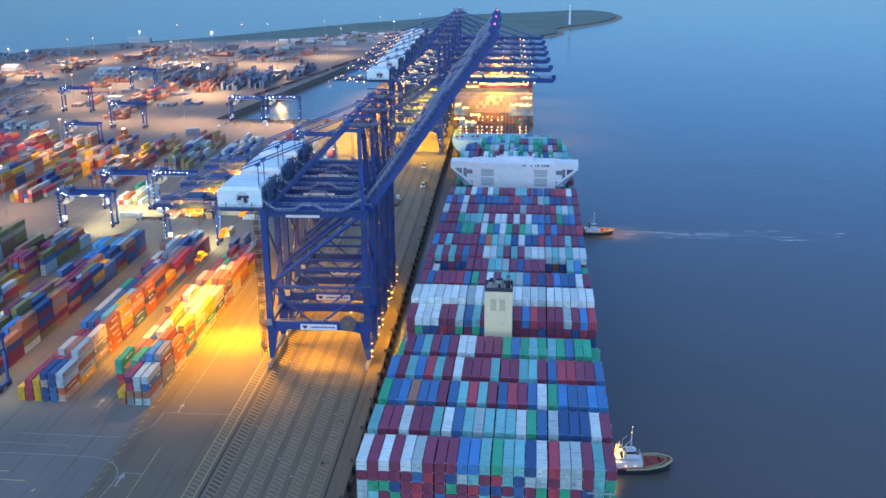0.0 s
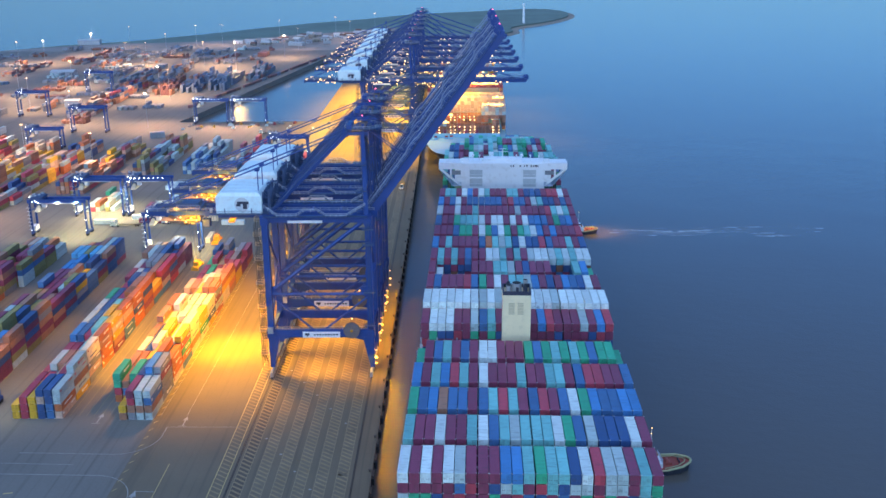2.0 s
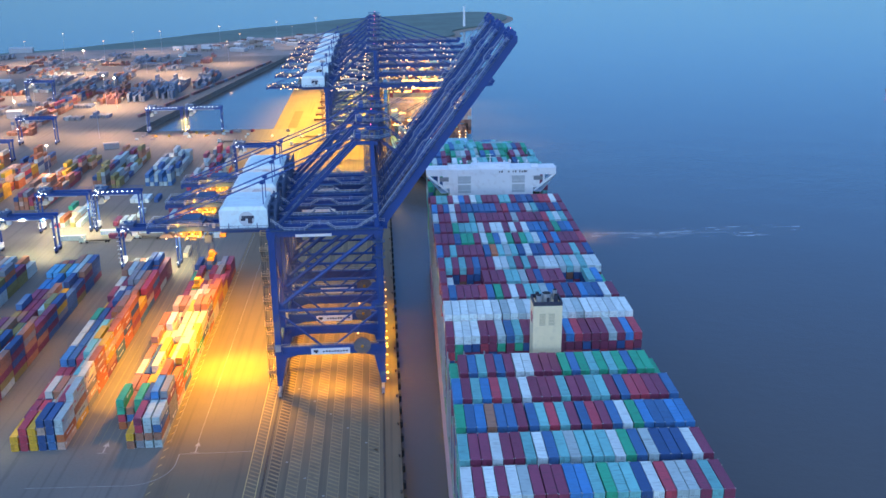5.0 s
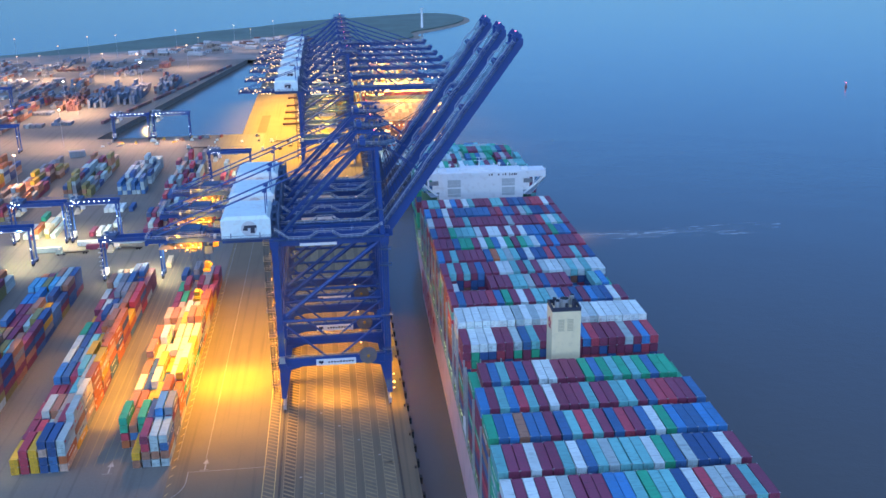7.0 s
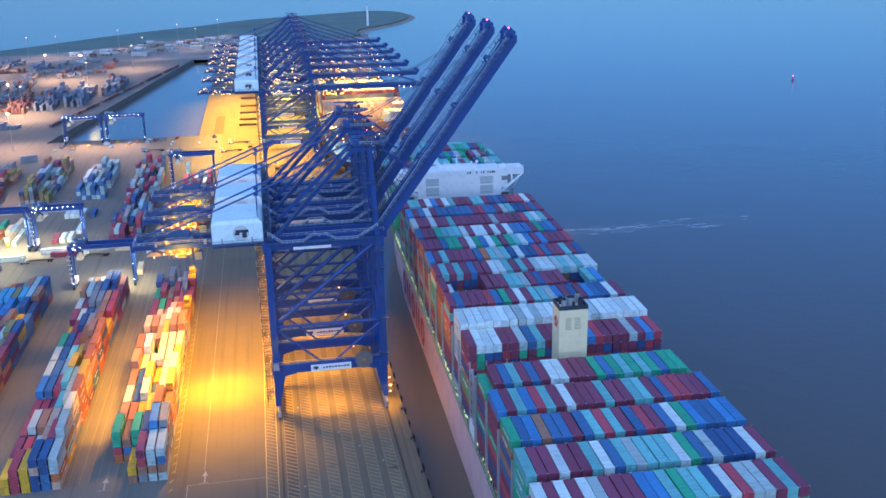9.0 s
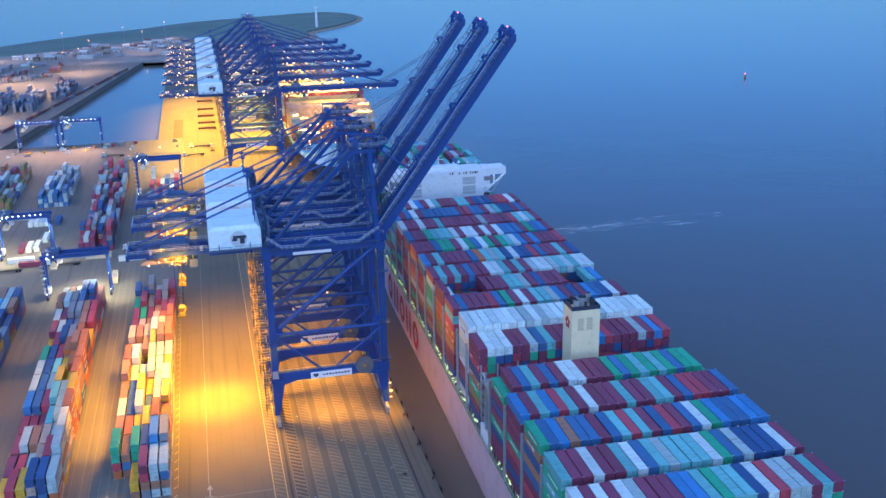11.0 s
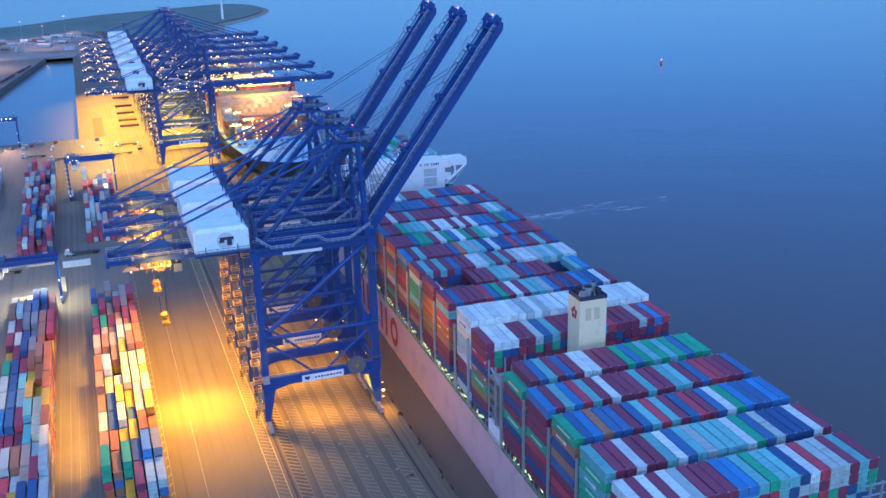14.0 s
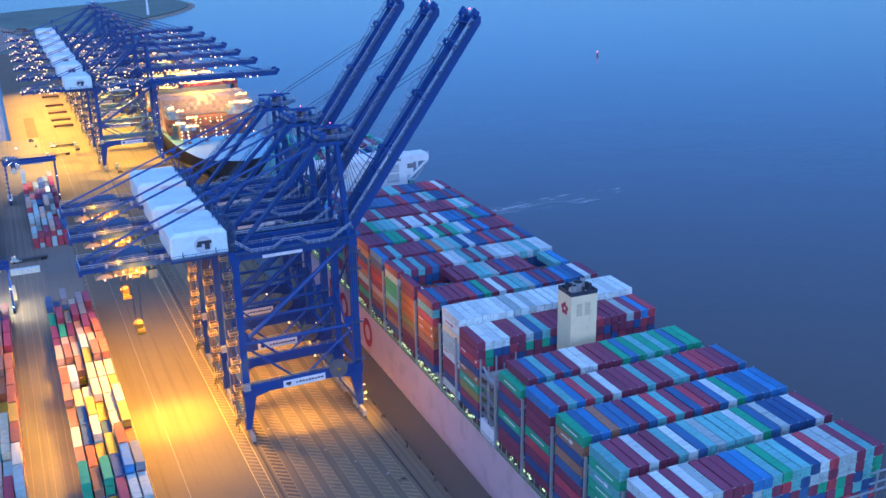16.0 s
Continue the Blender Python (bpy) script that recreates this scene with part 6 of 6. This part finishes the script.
gantry(-150.5, -123.4, -24, 19.0)
gantry(-122.5, -96.3, 144, 19.5)
gantry(-190.5, -162.0, 172, 18.5)
gantry(-181.0, -154.8, 208)
gantry(-151.7, -128.0, 208, lit=True)
gantry(-91.8, -66.5, 312, 23.0)
gantry(-184.2, -157.4, 481, 19.5, lit=True, label="floodlit gantry crane beside the inner basin")
gantry(-153.7, -126.0, 482, 19.5, lit=True, label="floodlit gantry crane beside the inner basin")
gantry(-346.0, -321.0, 518, 21)
gantry(-273, -246, 446, 20)
gantry(-283, -258.4, 386, 14.5)
gantry(-337, -312, 655, 19)

# ---- light masts ----
def mast(x, y, h=28.0):
    m = root("light_mast", pose(x, y, 0), "tall grey high-mast light with lit sodium heads", "light mast", "light masts")
    part("pole", Solid().tube((0, 0, 0), (0, 0, h), 0.22, 8, 0, 0.12), GALV, m)
    for i in range(6):
        a = 6.283 * i / 6
        part("lamp", Solid().ball((0.7 * math.cos(a), 0.7 * math.sin(a), h), 0.25), LAMP_SODIUM, m, "lit sodium lamp")
    return m


# the four from (-232, 190) to (-290, 150) are added to brighten the yard
MASTS = [(-514, 753), (-485, 737), (-492, 856), (-466, 870), (-437, 950), (-357, 840), (-333, 840), (-339, 944), (-267, 848), (-295, 1067), (-210, 760), (-183, 918), (-359, 674), (-390, 619), (-352, 552), (-303, 573), (-255, 623), (-240, 603), (-285, 476), (-219, 463), (-180, 1010), (-420, 480), (-300, 360), (-340, 240), (-232, 190), (-262, 330), (-205, 300), (-290, 150), (-250, 60), (-330, 1060), (-225, 1128), (-150, 1190), (-95, 1250), (-420, 1050), (-120, 1110), (-226, 831)]
for x, y in MASTS:
    mast(x, y)

# ---- trucks, sheds and clutter ----
def truck(x, y, turn, colour="p", load=""):
    t = root("terminal_truck", pose(x, y, 0.01, 0, 0, turn), "small white terminal tractor with trailer on the apron", "truck", "terminal trucks")
    part("cab", Solid().box(-1.2, 3.0, 0.9, 0.5, 5.0, 3.1).box(-1.25, 0.8, 0.6, 1.25, 5.4, 1.2), BOX[colour], t)
    part("windscreen", Solid().box(-1.1, 4.98, 2.0, 0.4, 5.06, 2.9), GLASS_DARK, t)
    part("trailer", Solid().box(-1.2, -10.5, 1.15, 1.2, 2.0, 1.45).box(-0.5, -10.5, 0.8, 0.5, 2.0, 1.15), RAIL, t)
    for wy in (4.2, 1.4, -8.0, -9.3):
        for wx in (-1.05, 1.05):
            part("wheel", Solid().tube((wx - 0.2, wy, 0.5), (wx + 0.2, wy, 0.5), 0.5, 10), RUBBER, t)
    part("headlamp", Solid().box(-1.0, 5.4, 0.8, -0.7, 5.46, 1.0).box(0.7, 5.4, 0.8, 1.0, 5.46, 1.0), LAMP_WARM, t)
    part("beacon", Solid().ball((-0.4, 3.6, 3.3), 0.18), LAMP_SODIUM, t)
    return t


for x, y, a in ((-7, 318, 180), (-3, 266, 180), (-14.8, 228, 0), (-57, 273, 170), (-57, 449, 90), (-46, 440, 0), (-28, 363, 0), (-90, 205, 90), (-124, 190, 80), (-150, 185, 95), (-62, 420, 100), (-100, 420, 95), (-118, 436, 85)):
    truck(x, y, a)
for x, y, a, c in ((-90, 188, 90, "w"), (-106, 196, 88, "c"), (-122, 200, 90, "w"), (-136, 192, 90, "m"), (-142, 199, 90, "w"), (-160, 190, 91, "p"), (-96, 161, 2, "c"), (-137.5, 222, 0, "w"), (-141.0, 221, 0, "w"), (-144.5, 220, 1, "m"), (-135.2, 236, 0, "w")):
    container(c, BL, pose(x, y, 0.006, 0, 0, a), "loose containers", 3, where="standing alone on the asphalt", name="yard_container")


def shed(x, y, w, d, h, turn=0):
    t = root("warehouse_shed", pose(x, y, 0, 0, 0, turn), "long low grey warehouse shed with pitched roof", "warehouse", "sheds")
    part("wall", Solid().box(-w / 2, -d / 2, 0, w / 2, d / 2, h), SHED, t)
    s = Solid().add([(-w / 2 - 0.5, -d / 2 - 0.5, h), (w / 2 + 0.5, -d / 2 - 0.5, h), (w / 2 + 0.5, d / 2 + 0.5, h), (-w / 2 - 0.5, d / 2 + 0.5, h), (-w / 2 - 0.5, 0, h + d * 0.12), (w / 2 + 0.5, 0, h + d * 0.12)],
                    [(0, 1, 5, 4), (2, 3, 4, 5), (1, 2, 5), (3, 0, 4), (3, 2, 1, 0)])
    part("roof", s, SHED, t)
    for k in range(3):
        part("door", Solid().box(-w / 3 + k * w / 3 - 2.2, -d / 2 - 0.06, 0, -w / 3 + k * w / 3 + 2.2, -d / 2, 4.5), GALV, t)


for x, y, w, d, h, a in ((-523, 775, 17, 24, 6, 0), (-489, 1085, 30, 14, 6, 8), (-407, 775, 25, 16, 4, 3), (-190, 1060, 22, 10, 4, -20), (-120, 1120, 18, 9, 4, -25), (-60, 1150, 14, 8, 4, -25), (-262, 1100, 16, 8, 4, -15), (-150, 1080, 10, 6, 3, 10), (-90, 1070, 12, 7, 4, -5), (-318, 566, 13, 10, 6, 0), (-200, 424, 10, 6, 4, 20)):
    shed(x, y, w, d, h, a)
# low buildings of the small town beyond the yard


def cottage(x, y, w, d, h, turn, wall, roof):
    t = root("town_house", pose(x, y, -0.4, 0, 0, turn), "small pale building with a pitched roof beyond the yard", "house", "town houses")
    part("wall", Solid().box(-w / 2, -d / 2, 0, w / 2, d / 2, h), wall, t)
    part("roof", Solid().add([(-w / 2 - 0.4, -d / 2 - 0.4, h), (w / 2 + 0.4, -d / 2 - 0.4, h), (w / 2 + 0.4, d / 2 + 0.4, h), (-w / 2 - 0.4, d / 2 + 0.4, h), (-w / 2 - 0.4, 0, h + d * 0.28), (w / 2 + 0.4, 0, h + d * 0.28)],
                             [(0, 1, 5, 4), (2, 3, 4, 5), (1, 2, 5), (3, 0, 4), (3, 2, 1, 0)]), roof, t)
    part("window", Solid().box(-w / 4, -d / 2 - 0.05, 1.0, -w / 4 + 1.4, -d / 2, 2.2), GLASS_DARK, t)
    part("door", Solid().box(w / 6, -d / 2 - 0.05, 0, w / 6 + 1.1, -d / 2, 2.1), INK, t)


rnd = random.Random(52)
for i in range(46):
    f = rnd.random()
    x, y = -265 + 210 * f + rnd.uniform(-25, 25), 1085 + 175 * f + rnd.uniform(-60, 30)
    cottage(x, y, rnd.uniform(7, 15), rnd.uniform(5, 8), rnd.uniform(2.5, 4.5), rnd.uniform(-40, 10), rnd.choice((SHED, RECESS, QUAY_WALL)), rnd.choice((SHED, HATCH, BOX["e"], QUAY_WALL, RECESS)))
# wheeled spreaders, crates and small parts by the basin
rnd = random.Random(31)
for i in range(26):
    x, y = rnd.uniform(-190, -70), rnd.uniform(452, 482)
    w, d, h = rnd.uniform(1.5, 5), rnd.uniform(1.2, 3), rnd.uniform(0.8, 2.4)
    s = Solid().box(-w / 2, -d / 2, 0, w / 2, d / 2, h * 0.6).box(-w / 3, -d / 3, h * 0.6, w / 4, d / 3, h)
    thing("equipment_crate", s, BOX[rnd.choice("wpeykm")], "pale stored equipment crate near the basin edge", "crate", "stored crates", at=pose(x, y, 0.006, 0, 0, rnd.uniform(0, 180)))
# hatch covers set down on the lit quay
for y in (523, 548, 581, 616, 662):
    s = Solid().box(-7, -3.6, 0.5, 7, 3.6, 1.6).box(-6.6, -3.2, 0, -5.6, 3.2, 0.5).box(5.6, -3.2, 0, 6.6, 3.2, 0.5)
    for k in range(5):
        s.box(-6.5 + 2.8 * k, -3.4, 1.6, -6.2 + 2.8 * k, 3.4, 1.75)
    thing("hatch_cover", s, HATCH, "brown steel hatch cover set down on the lit quay", "hatch cover", "hatch covers", at=pose(-48, y, 0.006))
s = Solid()
for (ax, ay, w, d) in ((-71, 530, 7.5, 80),):
    s.box(ax - w / 2, ay - d / 2, 0.004, ax + w / 2, ay + d / 2, 0.010)
thing("apron_patch", s, material("rust_stained_concrete", (0.10, 0.065, 0.045), 0.9, vary=0.35, scale=0.1), "rust-brown stained patch of apron", "ground", kind="structure")

# ---- lamps of the place, and added fills ----
for y, watts in zip(CRANES, (145000, 158000, 110000)):
    spot("crane_flood", (-54, y + 21, 56.5), (-55, y + 17, 0), watts, SODIUM, 118, 6.0)
    spot("leg_flood", (2.2, y - 1.6, 7.5), (-1.5, y - 4, 0), 4200, SODIUM, 120, 0.3)
    spot("side_flood", (2.6, y + 9, 34), (20, y - 12, 30), 8000, SODIUM, 110, 0.5)
    spot("leg_flood", (2.2, y + 19.6, 7.5), (3.0, y + 14, 0), 2400, SODIUM, 150, 0.3)
    spot("portal_flood", (-18, y + 1.5, 13.2), (-18, y + 5, 0), 12000, SODIUM, 140, 0.5)
    for d in (-1.2, 19.2):
        spot("water_flood", (3.6, y + d, 9.0), (9.0, y + d - 6, -5), 1300, SODIUM, 150, 0.3)
    spot("stair_flood", (-42.5, y - 4.5, 20), (-37.5, y + 0.5, 30), 9500, SODIUM, 120, 0.5)
    spot("trolley_flood", (-65, y + 2.2, 60.5), (-70, y + 6.5, 56), 1500, SODIUM, 100, 0.3)
    spot("trolley_flood", (-62, y + 1.0, 54), (-60, y + 9, 58), 6500, SODIUM, 150, 0.3)
spot("crane_flood", (-54, 24, 56.5), (-54.5, 22.5, 0), 480000, SODIUM, 36, 4.0)
spot("crane_flood", (-54, 24, 56.5), (-54, 10, 0), 200000, SODIUM, 84, 6.0)
for y in (368.0, 424.0, 474.0, 520.0, 560.0, 604.0, 656.0):
    spot("crane_flood", (-62, y + 9, 47), (-60, y, 0), (170000 if y < 400 else 240000), GOLD, 118, 1.0)
    spot("crane_flood", (-17.6, y + 9, 45), (-18, y - 4, 0), 210000, GOLD, 130, 1.0)
    if y > 400:
        spot("boom_flood", (40, y + 9, 47), (40, y + 5, 14), 62000, GOLD, 140, 1.0)
for y in (433, 529, 613):
    spot("boom_flood", (77, y, 47), (84, y - 8, -5), 40000, GOLD, 120, 1.0)
spot("boom_flood", (40, 380, 47), (38, 404, 24), 40000, GOLD, 110, 1.0)
for x, y in MASTS:
    spot("mast_flood", (x, y, 30), (x, y, 0), 20000 if y > 1000 else 84000 if y > 400 else 48000, AMBER, 165, 1.0)
for x, y in ((-100, 140), (-109, 140), (-166, 168), (-176, 168), (-131, 203), (-139, 203), (-158, 203), (-167, 203), (-76, 308), (-128, -28)):
    spot("gantry_flood", (x, y, 18), (x, y + 4, 0), 9000 if x > -80 else 7000 if y < 0 else 20000 if -112 < x < -95 else 11000 if -145 < x < -112 else 24000, COOL, 165, 0.8)
# added fill light over the lanes, with no known fixture
for x, y in ((-90, 2), (-90, 18), (-90, 34), (-90, 52), (-90, 72), (-122, 0), (-122, 40), (-122, 90), (-154, 20), (-154, 70)):
    spot("lane_flood", (x, y, 30), (x - 2, y + 2, 0), 34000 if x > -100 and y < 40 else 11000, SODIUM, 54 if x > -100 else 84, 0.8)
for x in (-170, -140):
    spot("basin_flood", (x, 477, 20), (x, 440, 0), 60000, AMBER, 120, 0.8)
spot("mast_flood", (-226, 831, 29), (-168, 545, -5), 55000, WARM, 30, 0.6)
